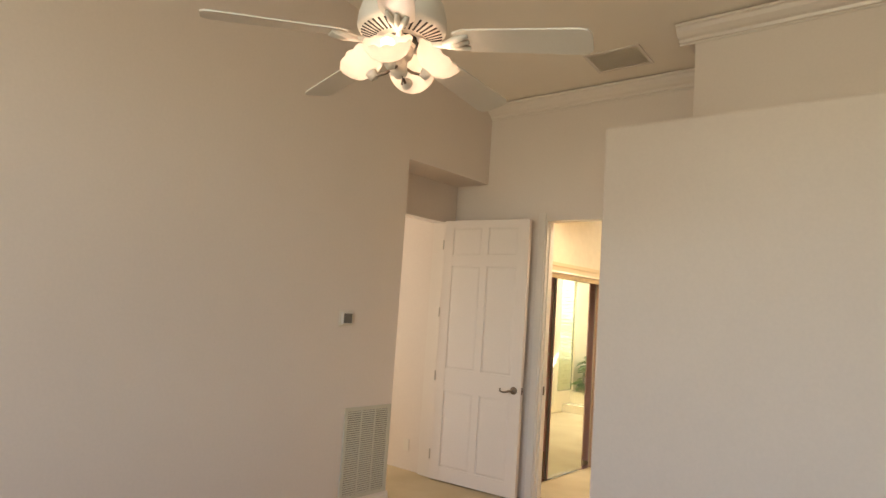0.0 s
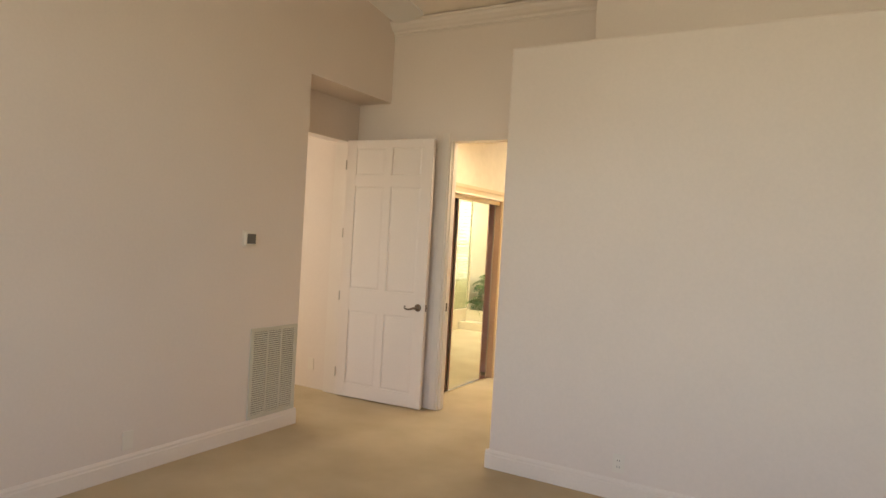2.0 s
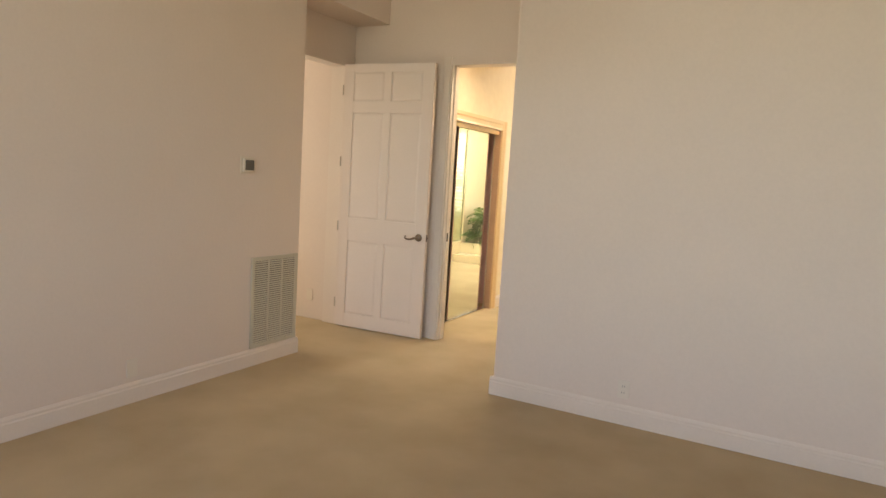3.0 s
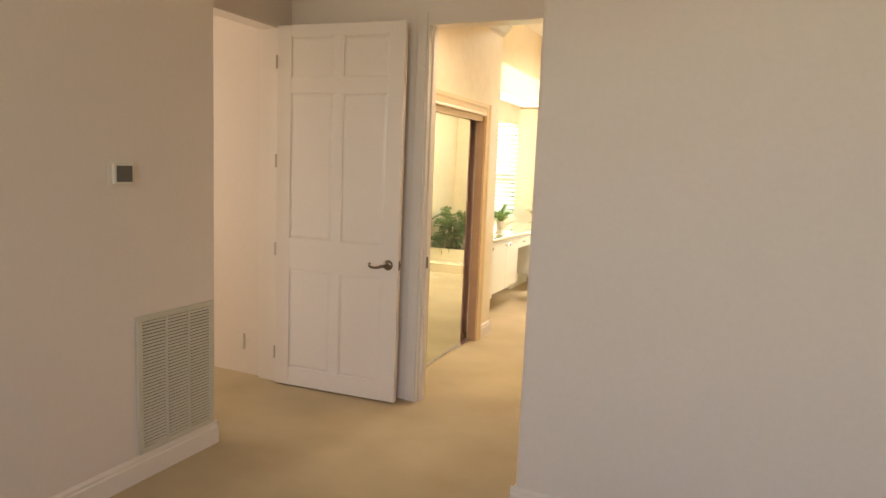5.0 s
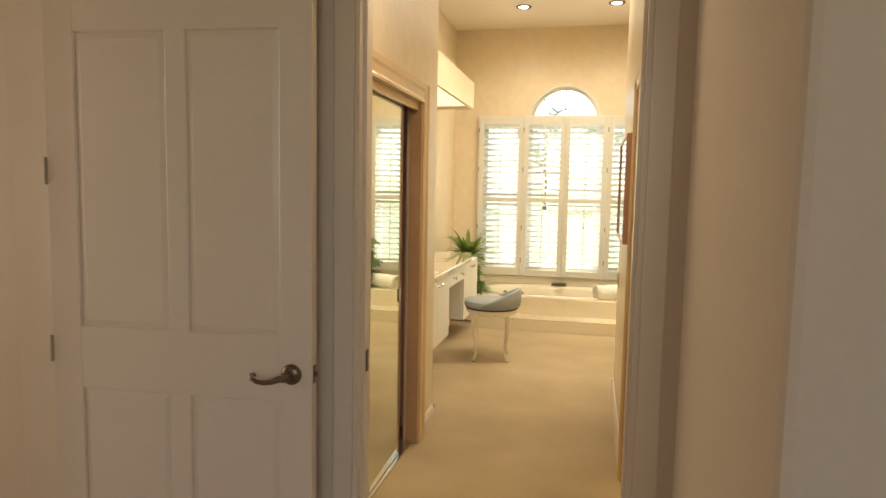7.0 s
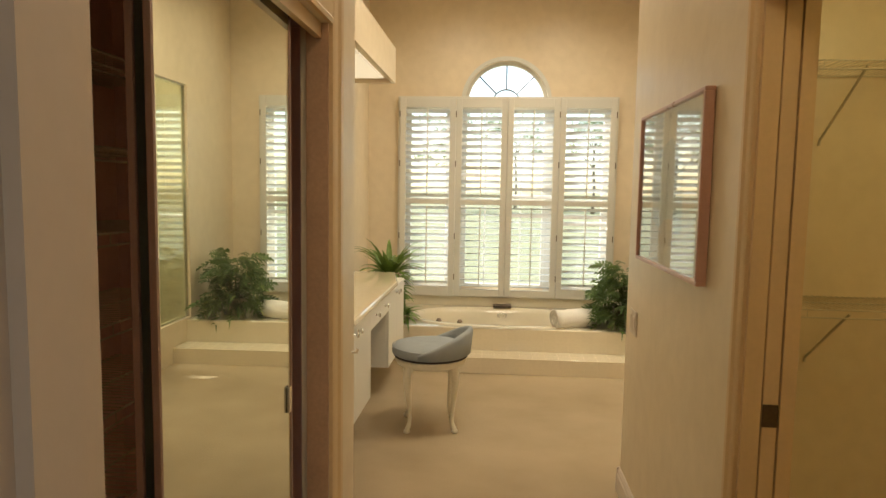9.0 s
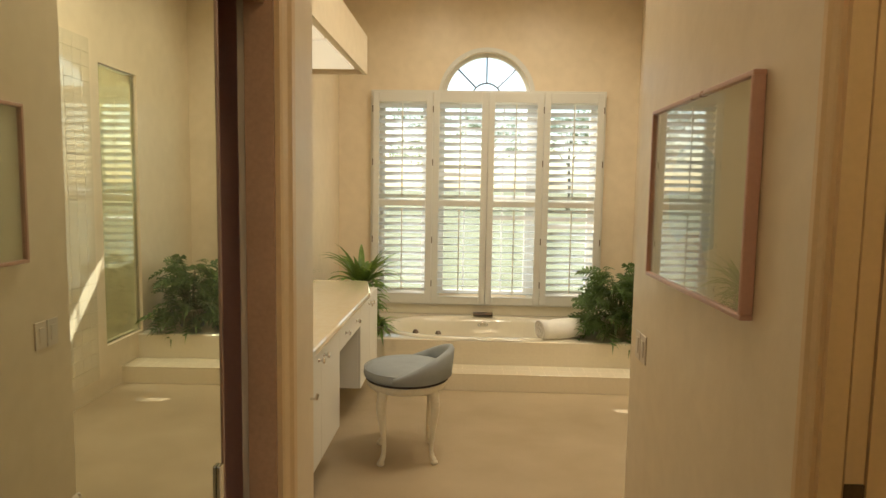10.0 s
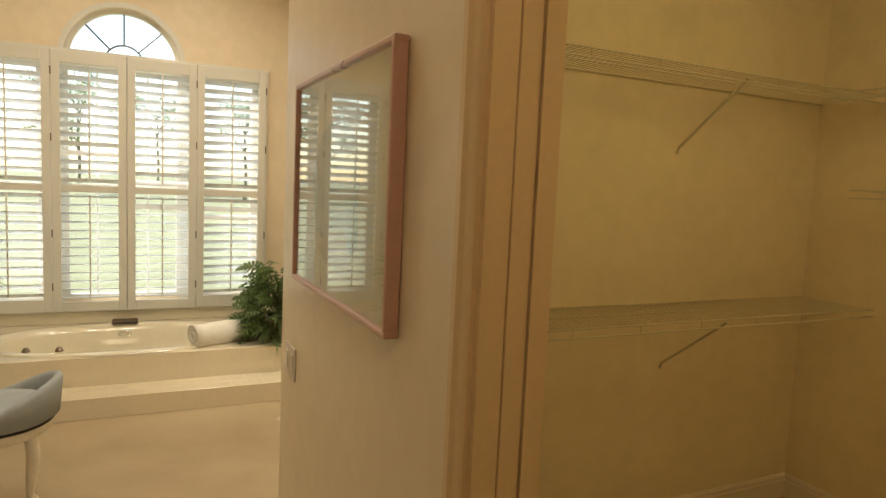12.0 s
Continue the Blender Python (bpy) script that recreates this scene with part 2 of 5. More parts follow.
def sweep(bm, points, radii, n=8):
    """A round limb along points with a radius at each."""
    rings = []
    for k, p in enumerate(points):
        p = Vector(p)
        d = Vector(points[min(k + 1, len(points) - 1)]) - Vector(points[max(k - 1, 0)])
        q = d.to_track_quat("Z", "Y").to_matrix()
        rings.append([bm.verts.new(p + q @ Vector((radii[k] * math.cos(2 * math.pi * i / n), radii[k] * math.sin(2 * math.pi * i / n), 0))) for i in range(n)])
    for p, q in zip(rings, rings[1:]):
        for i in range(n):
            bm.faces.new((p[i], p[(i + 1) % n], q[(i + 1) % n], q[i]))
    bm.faces.new(rings[0][::-1])
    bm.faces.new(rings[-1])


def prism(bm, pts, to3, a, b):
    """A polygon pts pushed from a to b; to3 turns (u, v, depth) into a place."""
    lo = [bm.verts.new(to3(u, v, a)) for u, v in pts]
    hi = [bm.verts.new(to3(u, v, b)) for u, v in pts]
    n = len(pts)
    bm.faces.new(lo)
    bm.faces.new(hi[::-1])
    for i in range(n):
        bm.faces.new((lo[i], hi[i], hi[(i + 1) % n], lo[(i + 1) % n]))


def finish(bm, name, mat, smooth=False):
    bmesh.ops.recalc_face_normals(bm, faces=bm.faces[:])
    me = bpy.data.meshes.new(name)
    bm.to_mesh(me)
    bm.free()
    me.materials.append(mat)
    if smooth:
        for p in me.polygons:
            p.use_smooth = True
    return me


def part(name, bm, mat, parent, label="", smooth=False):
    ob = new(name, finish(bm, name, mat, smooth))
    ob.parent = parent
    if label:
        tagged(ob, label)
    return ob


def solid(name, bm, mat, label, category, kind="", group="", smooth=False):
    return tagged(new(name, finish(bm, name, mat, smooth)), label, category, group, kind)


def thing(name, at, label, category, group="", kind="", turn=0):
    ob = new(name)
    ob.matrix_basis = pose(*at, 0, 0, turn)
    return tagged(ob, label, category, group, kind)


def boxes(name, rows, mat, label, category="wall", bevel=0.0):
    bm = bmesh.new()
    for r in rows:
        box(bm, *r, bevel)
    return solid(name, bm, mat, label, category, "structure")


def part_box(name, parent, dims, mat, bevel=0.003, label="", seg=2):
    bm = bmesh.new()
    box(bm, *dims, bevel, seg)
    return part(name, bm, mat, parent, label)


# ---- the large structure ----
XW, YN, HS = -3.455, 5.42, 0.14


def vault(y):
    return 3.575 + HS * (YN - y)


boxes("floor", [(-7.0, 4.2, -2.75, 11.95, -0.12, 0.0)], M_CARPET, "beige cut-pile carpet running through all the rooms", "floor")

# west bedroom wall with the entry recess
boxes("wall_west", [(XW - 0.14, XW, -2.7, 4.29, 0, 4.8), (XW - 0.14, XW, 4.29, YN, 2.82, 4.0)], M_WALL, "cream painted bedroom wall with a recess for the entry door")
boxes("wall_recess", [(-3.97, -3.83, 4.15, 4.34, 0, 2.82), (-3.97, -3.83, 4.34, 5.28, 2.45, 2.82), (-3.97, -3.83, 5.28, 5.42, 0, 2.82), (-3.83, XW - 0.14, 4.15, 4.29, 0, 2.82)], M_WALL, "cream wall of the entry recess with a tall doorway")
boxes("ceiling_recess", [(-3.97, XW - 0.14, 4.15, YN, 2.82, 2.9)], M_WALL, "cream soffit above the entry recess", "ceiling")
boxes("wall_hall_north", [(-7.0, -3.97, 5.30, 5.42, 0, 2.8)], M_WALL, "sunlit pinkish cream hall wall")
boxes("wall_hall_south", [(-7.0, -3.595, 3.2, 3.34, 0, 2.8)], M_WALL, "cream hall wall")
boxes("wall_hall_west", [(-7.1, -7.0, 3.2, 5.42, 0, 2.8)], M_WALL, "cream hall end wall")
boxes("ceiling_hall", [(-7.1, -3.97, 3.2, 5.42, 2.8, 2.9)], M_CEIL, "plain hall ceiling", "ceiling")
boxes("wall_hall_east", [(-3.97, -3.83, 3.34, 4.15, 0, 2.8)], M_WALL, "cream hall wall")

# north bedroom wall with the bath doorway
DX0, DX1, DZ = -2.785, -1.874, 2.44
XR, YJ = -1.82, 5.70
boxes("wall_north", [(-3.97, DX0, YN, YN + 0.12, 0, 3.9), (DX0, DX1, YN, YN + 0.12, DZ + 0.012, 3.9), (DX1, -1.754, YN, YN + 0.12, 0, 3.9), (DX1, XR, YN + 0.12, YJ, 0, 2.86), (-1.754, -1.31, YN, YN + 0.1, 2.892, 3.9), (-1.754, 4.2, YN + 0.1, YN + 0.22, 2.0, 3.9)], M_WALL, "cream painted wall with the bathroom doorway")
# closet block that stands out into the bedroom, with a ledge on top
boxes("wall_jut", [(-1.754, 4.2, 4.39, YN + 0.1, 0, 2.89)], M_WALL, "pale cream wall block with a plant ledge on top", bevel=0.018)
boxes("wall_setback", [(-1.31, 4.2, 4.80, YN + 0.1, 2.885, 3.9)], M_WALL, "cream wall set back above the plant ledge", bevel=0.006)
boxes("wall_east", [(4.2, 4.34, -2.7, 5.42, 0, 4.9)], M_WALL, "cream painted bedroom wall")
boxes("wall_south", [(XW - 0.14, -2.15, -2.84, -2.7, 0, 4.9), (-2.15, 0.35, -2.84, -2.7, 3.4, 4.9), (0.35, 1.0, -2.84, -2.7, 0, 4.9), (1.0, 2.8, -2.84, -2.7, 3.4, 4.9), (2.8, 4.34, -2.84, -2.7, 0, 4.9), (-2.15, 0.35, -2.84, -2.7, 0, 0.9), (1.0, 2.8, -2.84, -2.7, 0, 0.9)], M_WALL, "cream bedroom wall with two wide windows")

bm = bmesh.new()
prism(bm, [(-2.84, vault(-2.84)), (YN, vault(YN)), (YN, vault(YN) + 0.12), (-2.84, vault(-2.84) + 0.12)], lambda u, v, d: (d, u, v), XW, 4.2)
solid("ceiling_bedroom", bm, M_CEIL, "sloping cream bedroom ceiling", "ceiling", "structure")


def crown(name, a, b, out, drop=0.125, rise=0.0):
    """Stepped crown moulding from a to b (its top line), standing out along out."""
    prof = [(0, 0), (0.105, 0), (0.105, 0.016), (0.09, 0.024), (0.078, 0.05), (0.05, 0.078), (0.028, 0.09), (0.022, 0.108), (0.008, 0.112), (0.008, 0.125), (0, 0.125)]
    bm = bmesh.new()
    a, b, out = Vector(a), Vector(b), Vector(out)
    k = drop / 0.125
    prism(bm, prof, lambda u, v, d: a + (b - a) * d + out * u * k + Vector((0, 0, -v * k)), 0, 1)
    return solid(name, bm, M_TRIM, "white painted crown moulding", "crown moulding", "structure")


crown("trim_crown_north", (XW, YN, vault(YN) + 0.0), (-1.31, YN, vault(YN)), (0, -1, 0))
crown("trim_crown_setback", (-1.415, 4.80, vault(4.8)), (4.2, 4.80, vault(4.8)), (0, -1, 0))
crown("trim_crown_return", (-1.31, 4.80, vault(4.8)), (-1.31, YN - 0.1, vault(YN)), (-1, 0, 0))


def baseboard(name, a, b, out, h=0.125, t=0.017):
    prof = [(0, 0), (t, 0), (t, h * 0.72), (t * 0.75, h * 0.78), (t * 0.75, h * 0.88), (t * 0.3, h), (0, h)]
    a, b, out = Vector(a), Vector(b), Vector(out)
    bm = bmesh.new()
    prism(bm, prof, lambda u, v, d: a + (b - a) * d + out * u + Vector((0, 0, v + 0.001)), 0, 1)
    return solid(name, bm, M_TRIM, "white painted baseboard with a moulded top", "baseboard", "structure")


baseboard("baseboard_west", (XW, -2.7, 0), (XW, 4.305, 0), (1, 0, 0))
baseboard("baseboard_west_end", (XW + 0.0165, 4.29, 0), (-3.83, 4.29, 0), (0, 1, 0))
baseboard("baseboard_jut", (-1.771, 4.39, 0), (4.2, 4.39, 0), (0, -1, 0))
baseboard("baseboard_jut_side", (-1.754, 4.385, 0), (-1.754, YN - 0.02, 0), (-1, 0, 0))


def casing(name, lines, w=0.075, t=0.02, mat=None, plain=False):
    """Door casing in lengths: (place, along, across, out) frames for a stepped profile."""
    prof = [(0, 0), (0, t * 0.6), (w * 0.12, t * 0.75), (w * 0.2, t * 0.55), (w * 0.55, t * 0.7), (w * 0.72, t), (w, t), (w, 0)]
    if plain:
        prof = [(0, 0), (0, t * 0.8), (w * 0.04, t), (w * 0.94, t), (w, t * 0.7), (w, 0)]
    bm = bmesh.new()
    for a, b, across, out in lines:
        a, b, across, out = Vector(a), Vector(b), Vector(across), Vector(out)
        prism(bm, prof, lambda u, v, d: a + (b - a) * d + across * u + out * v, 0, 1)
    return solid(name, bm, mat or M_TRIM, "door casing, warm corridor light put into its tan" if mat else "white painted door casing", "casing", "structure")


# bath doorway: jambs and casing on both faces
boxes("door_frame_bath", [(DX0, DX0 + 0.014, YN - 0.002, YN + 0.122, 0.001, DZ), (DX1 - 0.014, DX1, YN - 0.002, YJ + 0.002, 0.001, DZ), (DX0, DX1, YN - 0.002, YN + 0.122, DZ, DZ + 0.012),
      (DX0 + 0.014, DX0 + 0.026, YN + 0.035, YN + 0.085, 0.001, DZ), (DX1 - 0.026, DX1 - 0.014, YN + 0.035, YN + 0.085, 0.001, DZ)], M_TRIM, "cream painted door jamb with stops", "door frame")
casing("trim_casing_bath", [((DX0 - 0.002, YN, 0), (DX0 - 0.002, YN, DZ + 0.075), (-1, 0, 0), (0, -1, 0)), ((DX1 + 0.002, YN, 0), (DX1 + 0.002, YN, DZ + 0.075), (1, 0, 0), (0, -1, 0))], 0.07, 0.012, plain=True)
plate_bm = bmesh.new()
box(plate_bm, DX0 + 0.0265, DX0 + 0.029, YN + 0.042, YN + 0.066, 0.90, 0.975, 0.0006)
solid("strike_plate", plate_bm, M_BRASSY, "dark aged brass strike plate on the door jamb", "strike plate")

# corridor
XL, ZC, YC = -3.0, 2.86, 7.42
CY0, CY1, CZ = 5.62, 7.06, 2.02
boxes("wall_corridor_left", [(XL - 0.115, XL, YN + 0.12, CY0, 0, ZC), (XL - 0.115, XL, CY0, CY1, CZ, ZC), (XL - 0.088, XL, CY1, YC, 0, ZC + 0.7)], M_BATHWALL, "warm cream corridor wall with a mirrored closet opening")
RY0, RY1, RZ = 6.02, 6.845, 2.04
boxes("wall_corridor_right", [(XR, XR + 0.13, YN + 0.12, RY0, 0, 3.62), (XR, XR + 0.13, RY0, RY1, RZ, 3.62), (XR, XR + 0.047, RY1, 8.24, 0, RZ), (XR + 0.096, XR + 0.13, RY1, 8.24, 0, RZ), (XR + 0.047, XR + 0.096, RY1 + 0.13, 8.24, 0, RZ), (XR, XR + 0.13, RY1, 8.24, RZ, 3.62)], M_BATHWALL, "washed cream corridor wall with a pocket door opening")
boxes("wall_bath_south", [(XR, 1.1, 8.24, 8.36, 0, 3.62)], M_BATHWALL, "washed cream bathroom wall beside the corridor")
boxes("ceiling_corridor", [(XL - 0.115, XR, YN + 0.12, YC, ZC, ZC + 0.12)], M_CEIL, "cream corridor ceiling", "ceiling")
boxes("wall_above_corridor", [(XL - 0.115, XR, YC - 0.1, YC, ZC + 0.12, 3.62)], M_BATHWALL, "cream wall above the corridor opening")
crown("trim_crown_corridor", (XL, YN + 0.13, ZC), (XL, YC + 0.0, ZC), (1, 0, 0), 0.10)
crown("trim_crown_corridor_right", (XR, YC, ZC), (XR, YN + 0.13, ZC), (-1, 0, 0), 0.10)
baseboard("baseboard_corner", (XL, CY1 + 0.106, 0), (XL, YC + 0.017, 0), (1, 0, 0))
baseboard("baseboard_corner_return", (XL + 0.016, YC, 0), (XL - 0.25, YC, 0), (0, 1, 0))
baseboard("baseboard_picture_wall", (XR, RY1 + 0.055, 0), (XR, 8.377, 0), (-1, 0, 0))
baseboard("baseboard_picture_end", (XR - 0.016, 8.36, 0), (-0.95, 8.36, 0), (0, 1, 0))
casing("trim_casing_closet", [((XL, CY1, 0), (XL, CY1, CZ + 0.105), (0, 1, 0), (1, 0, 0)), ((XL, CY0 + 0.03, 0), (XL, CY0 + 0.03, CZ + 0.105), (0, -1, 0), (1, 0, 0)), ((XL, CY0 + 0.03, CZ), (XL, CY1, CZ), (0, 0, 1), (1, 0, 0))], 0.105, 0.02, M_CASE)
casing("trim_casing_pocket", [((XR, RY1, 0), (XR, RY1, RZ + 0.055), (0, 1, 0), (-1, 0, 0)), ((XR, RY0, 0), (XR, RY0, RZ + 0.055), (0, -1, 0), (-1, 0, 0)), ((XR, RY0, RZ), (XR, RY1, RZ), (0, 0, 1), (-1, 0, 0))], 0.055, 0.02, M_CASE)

# mirrored closet interior
boxes("wall_closet_left", [(-3.95, -3.83, YN + 0.12, YC - 0.12, 0, ZC), (-3.83, XL - 0.115, YN + 0.12, YN + 0.2, 0, ZC), (-3.95, XL - 0.115, YC - 0.12, YC, 0, 3.62)], M_CLOSET, "cream closet walls, their dimness put into the plum-brown")
boxes("ceiling_closet_left", [(-3.83, XL - 0.115, YN + 0.2, YC - 0.12, 2.45, 2.53)], M_WALL, "closet ceiling", "ceiling")

# walk-in closet behind the pocket door
boxes("wall_closet_right", [(XR + 0.13, 0.80, 8.12, 8.24, 0, 2.9), (0.80, 0.92, 5.54, 8.24, 0, 2.9)], M_BATHWALL, "unlit cream walk-in closet walls")
boxes("ceiling_closet_right", [(XR + 0.13, 0.92, 5.54, 8.24, 2.6, 2.7)], M_CEIL, "walk-in closet ceiling", "ceiling")
baseboard("baseboard_closet", (XR + 0.13, 8.12, 0), (0.8, 8.12, 0), (0, -1, 0))
baseboard("baseboard_closet_east", (0.80, 5.55, 0), (0.80, 8.12, 0), (-1, 0, 0))
boxes("door_frame_pocket", [(XR - 0.002, XR + 0.045, RY1 - 0.014, RY1, 0.001, RZ), (XR + 0.094, XR + 0.132, RY1 - 0.014, RY1, 0.001, RZ), (XR - 0.002, XR + 0.132, RY0, RY1 - 0.014, RZ - 0.014, RZ), (XR - 0.002, XR + 0.132, RY0, RY0 + 0.014, 0.001, RZ - 0.014)], M_CASE, "pocket door jamb, warm corridor light put into its tan", "door frame")

# bathroom shell
XV, XS, YB, ZB = -3.82, -0.97, 11.80, 3.58
boxes("wall_vanity", [(XV - 0.13, XV, YC, YB, 0, ZB)], M_BATHWALL, "washed cream wall behind the vanity")
boxes("wall_bath_right", [(XS, XS + 0.1, 8.36, 10.21, 0, ZB), (XS, XS + 0.1, 10.21, 10.77, 2.42, ZB), (XS, XS + 0.1, 10.21, 10.77, 0, 0.345), (XS, XS + 0.1, 10.77, YB, 0, ZB)], M_BATHWALL, "cream bathroom wall beside the tub with a glazed shower opening")
boxes("ceiling_bath", [(XV - 0.13, 1.1, YC, YB + 0.15, ZB, ZB + 0.12)], M_CEIL, "high cream bathroom ceiling", "ceiling")
boxes("wall_shower", [(0.4, 0.5, 8.36, YB, 0, ZB), ], M_TILE, "pale tiled shower wall")

# window wall with three windows and the arch
WINS = [(-3.41, -2.985), (-2.83, -1.98), (-1.835, -1.375)]
WZ0, WZ1, AX, AR = 0.52, 2.40, -2.405, 0.424
ZA = 2.425
bm = bmesh.new()
y0, y1 = YB, YB + 0.15
xs = [XV - 0.13, *[v for w in WINS for v in w], 1.1]
NX0, NX1 = -3.455, -1.33
box(bm, xs[0], NX0, y0, y1, 0, ZA)
box(bm, NX1, xs[-1], y0, y1, 0, ZA)
box(bm, NX0, NX1, y0, y1, 0, WZ0 - 0.03)
for a, b in ((NX0, WINS[0][0]), (WINS[0][1], WINS[1][0]), (WINS[1][1], WINS[2][0]), (WINS[2][1], NX1)):
    box(bm, a, b, y0, y1, WZ1, ZA)
for a, b in WINS:
    box(bm, a, b, y0 + 0.06, y1, WZ0 - 0.03, WZ0)
    box(bm, a, b, y0, y1, WZ1, ZA)
box(bm, xs[0], AX - AR, y0, y1, ZA, ZB)
box(bm, AX + AR, 1.1, y0, y1, ZA, ZB)
N = 28
arc = [(AX - AR * math.cos(math.pi * i / N), ZA + AR * math.sin(math.pi * i / N)) for i in range(N + 1)]
for (ua, va), (ub, vb) in zip(arc, arc[1:]):
    prism(bm, [(ua, va), (ub, vb), (ub, ZB), (ua, ZB)], lambda u, v, d: (u, d, v), y0, y1)
posts = bmesh.new()
for a, b in ((NX0, WINS[0][0]), (WINS[0][1], WINS[1][0]), (WINS[1][1], WINS[2][0]), (WINS[2][1], NX1)):
    box(posts, a, b, y0 + 0.075, y1 - 0.001, WZ0 - 0.03, WZ1)
solid("trim_window_posts", posts, M_SHUT, "white posts between the bathroom windows", "window post", "structure")
solid("wall_window", bm, M_BATHWALL, "cream bathroom wall with three windows and an arched fanlight", "wall", "structure")

# ---- bedroom things ----


def u_arc(c, r, a0, a1, n):
    return [(c[0] + r * math.cos(a0 + (a1 - a0) * i / n), c[1] + r * math.sin(a0 + (a1 - a0) * i / n)) for i in range(n + 1)]


# entry door, swung open against the wall
door = thing("door_entry", (-3.797, 5.224, 0.012), "white six-panel door standing open against the wall", "door", "", "structure", 4.25)
DW, DH, DT = 0.922, 2.432, 0.04
cols = [(0.108, 0.432), (0.50, 0.815)]
zrows = [(0.125, 0.82), (1.03, 2.0), (2.10, 2.36)]
us = [0, cols[0][0], cols[0][1], cols[1][0], cols[1][1], DW]
for a, b in ((us[0], us[1]), (us[4], us[5])):
    part_box("stile", door, (a, b, 0, DT, 0, DH), M_DOOR, 0.0015)
for a, b in zip([0] + [z[1] for z in zrows], [z[0] for z in zrows] + [DH]):
    part_box("rail", door, (us[1], us[4], 0.0003, DT - 0.0003, a, b), M_DOOR, 0.0012)
for a, b in zrows:
    part_box("mullion", door, (us[2], us[3], 0.0003, DT - 0.0003, a, b), M_DOOR, 0.0012)
for a, b in cols:
    for c, d in zrows:
        bm = bmesh.new()
        box(bm, a - 0.004, b + 0.004, 0.0085, DT - 0.0085, c - 0.004, d + 0.004)
        for s in (1, -1):
            f = [v for v in bm.faces if abs(v.normal.y + s) < 0.01]
            r = bmesh.ops.inset_region(bm, faces=f, thickness=0.012, depth=0.0)
            f2 = [v for v in bm.faces if abs(v.normal.y + s) < 0.01 and v.calc_area() > (b - a) * (d - c) * 0.5]
            bmesh.ops.inset_region(bm, faces=f2, thickness=0.028, depth=0.005)
        part("panel", bm, M_DOOR, door)
        bm = bmesh.new()
        for s0, s1 in (((a, c), (b, c)), ((b, c), (b, d)), ((b, d), (a, d)), ((a, d), (a, c))):
            tube(bm, (s0[0], 0.0065, s0[1]), (s1[0], 0.0065, s1[1]), 0.004, n=6)
        part("panel_moulding", bm, M_DOOR, door)
for z in (0.22, 0.95, 1.55, 2.2):
    bm = bmesh.new()
    tube(bm, (-0.004, -0.003, z - 0.045), (-0.004, -0.003, z + 0.045), 0.005, n=8)
    box(bm, -0.003, 0.004, -0.001, 0.001, z - 0.045, z + 0.045)
    part("hinge", bm, M_HINGE, door, "painted steel hinge")
lever = part("door_handle", bmesh.new(), M_BRONZE, door, "aged bronze scroll lever handle", True)
bm = bmesh.new()
hx, hz = 0.853, 0.912
lathe(bm, [(0.001, -0.016), (0.016, -0.016), (0.03, -0.012), (0.034, -0.006), (0.034, 0.0), (0.001, 0.0)], 20, m=Matrix.Translation((hx, 0, hz)) @ Matrix.Rotation(-math.pi / 2, 4, "X") @ Matrix.Scale(1, 4))
tube(bm, (hx, -0.001, hz), (hx, -0.055, hz), 0.010)
pts = [(hx + 0.004, -0.052, hz), (hx - 0.02, -0.055, hz - 0.002), (hx - 0.045, -0.057, hz - 0.012), (hx - 0.07, -0.057, hz - 0.016), (hx - 0.095, -0.057, hz - 0.014), (hx - 0.112, -0.057, hz - 0.004), (hx - 0.112, -0.057, hz + 0.008), (hx - 0.102, -0.057, hz + 0.011), (hx - 0.098, -0.057, hz + 0.003)]
sweep(bm, pts, [0.012, 0.011, 0.009, 0.008, 0.0075, 0.007, 0.006, 0.006, 0.005], 10)
old = lever.data
lever.data = finish(bm, "door_handle", M_BRONZE, True)
bpy.data.meshes.remove(old)
bm = bmesh.new()
box(bm, DW - 0.0005, DW + 0.0015, 0.008, 0.032, hz - 0.03, hz + 0.03, 0.0005)
box(bm, DW, DW + 0.010, 0.014, 0.026, hz - 0.008, hz + 0.008, 0.002)
part("latch_plate", bm, M_BRONZE, door, "bronze latch plate in the door edge")

# entry door frame in the recess
boxes("door_frame_entry", [(-3.975, -3.826, 4.34, 4.354, 0.001, 2.45), (-3.975, -3.826, 5.266, 5.28, 0.001, 2.45), (-3.975, -3.826, 4.354, 5.266, 2.436, 2.45)], M_TRIM, "white painted entry door jamb", "door frame")

# return air grille
grille = thing("return_air_grille", (XW + 0.002, 3.785, 0.13), "cream enamelled return air grille low on the wall", "vent")
GW, GH = 0.49, 0.68
bm = bmesh.new()
for a in ((0, GW, 0, 0.03), (0, GW, GH - 0.03, GH)):
    box(bm, 0, 0.012, a[0], a[1], a[2], a[3], 0.003)
for a in ((0, 0.03), (GW - 0.03, GW)):
    box(bm, 0, 0.0118, a[0], a[1], 0.029, GH - 0.029, 0.003)
part("grille_frame", bm, M_VENT, grille)
# Flat dark sheet gives the shade seen between the slats.
part_box("backing", grille, (0.0, 0.002, 0.02, GW - 0.02, 0.02, GH - 0.02), M_DARK, 0, "dark sheet that stands for the shade behind the slats")
for k in (1, 2):
    c = 0.03 + (GW - 0.06) * k / 3
    part_box("divider", grille, (0.004, 0.0125, c - 0.006, c + 0.006, 0.03, GH - 0.03), M_VENT, 0.002)
bm = bmesh.new()
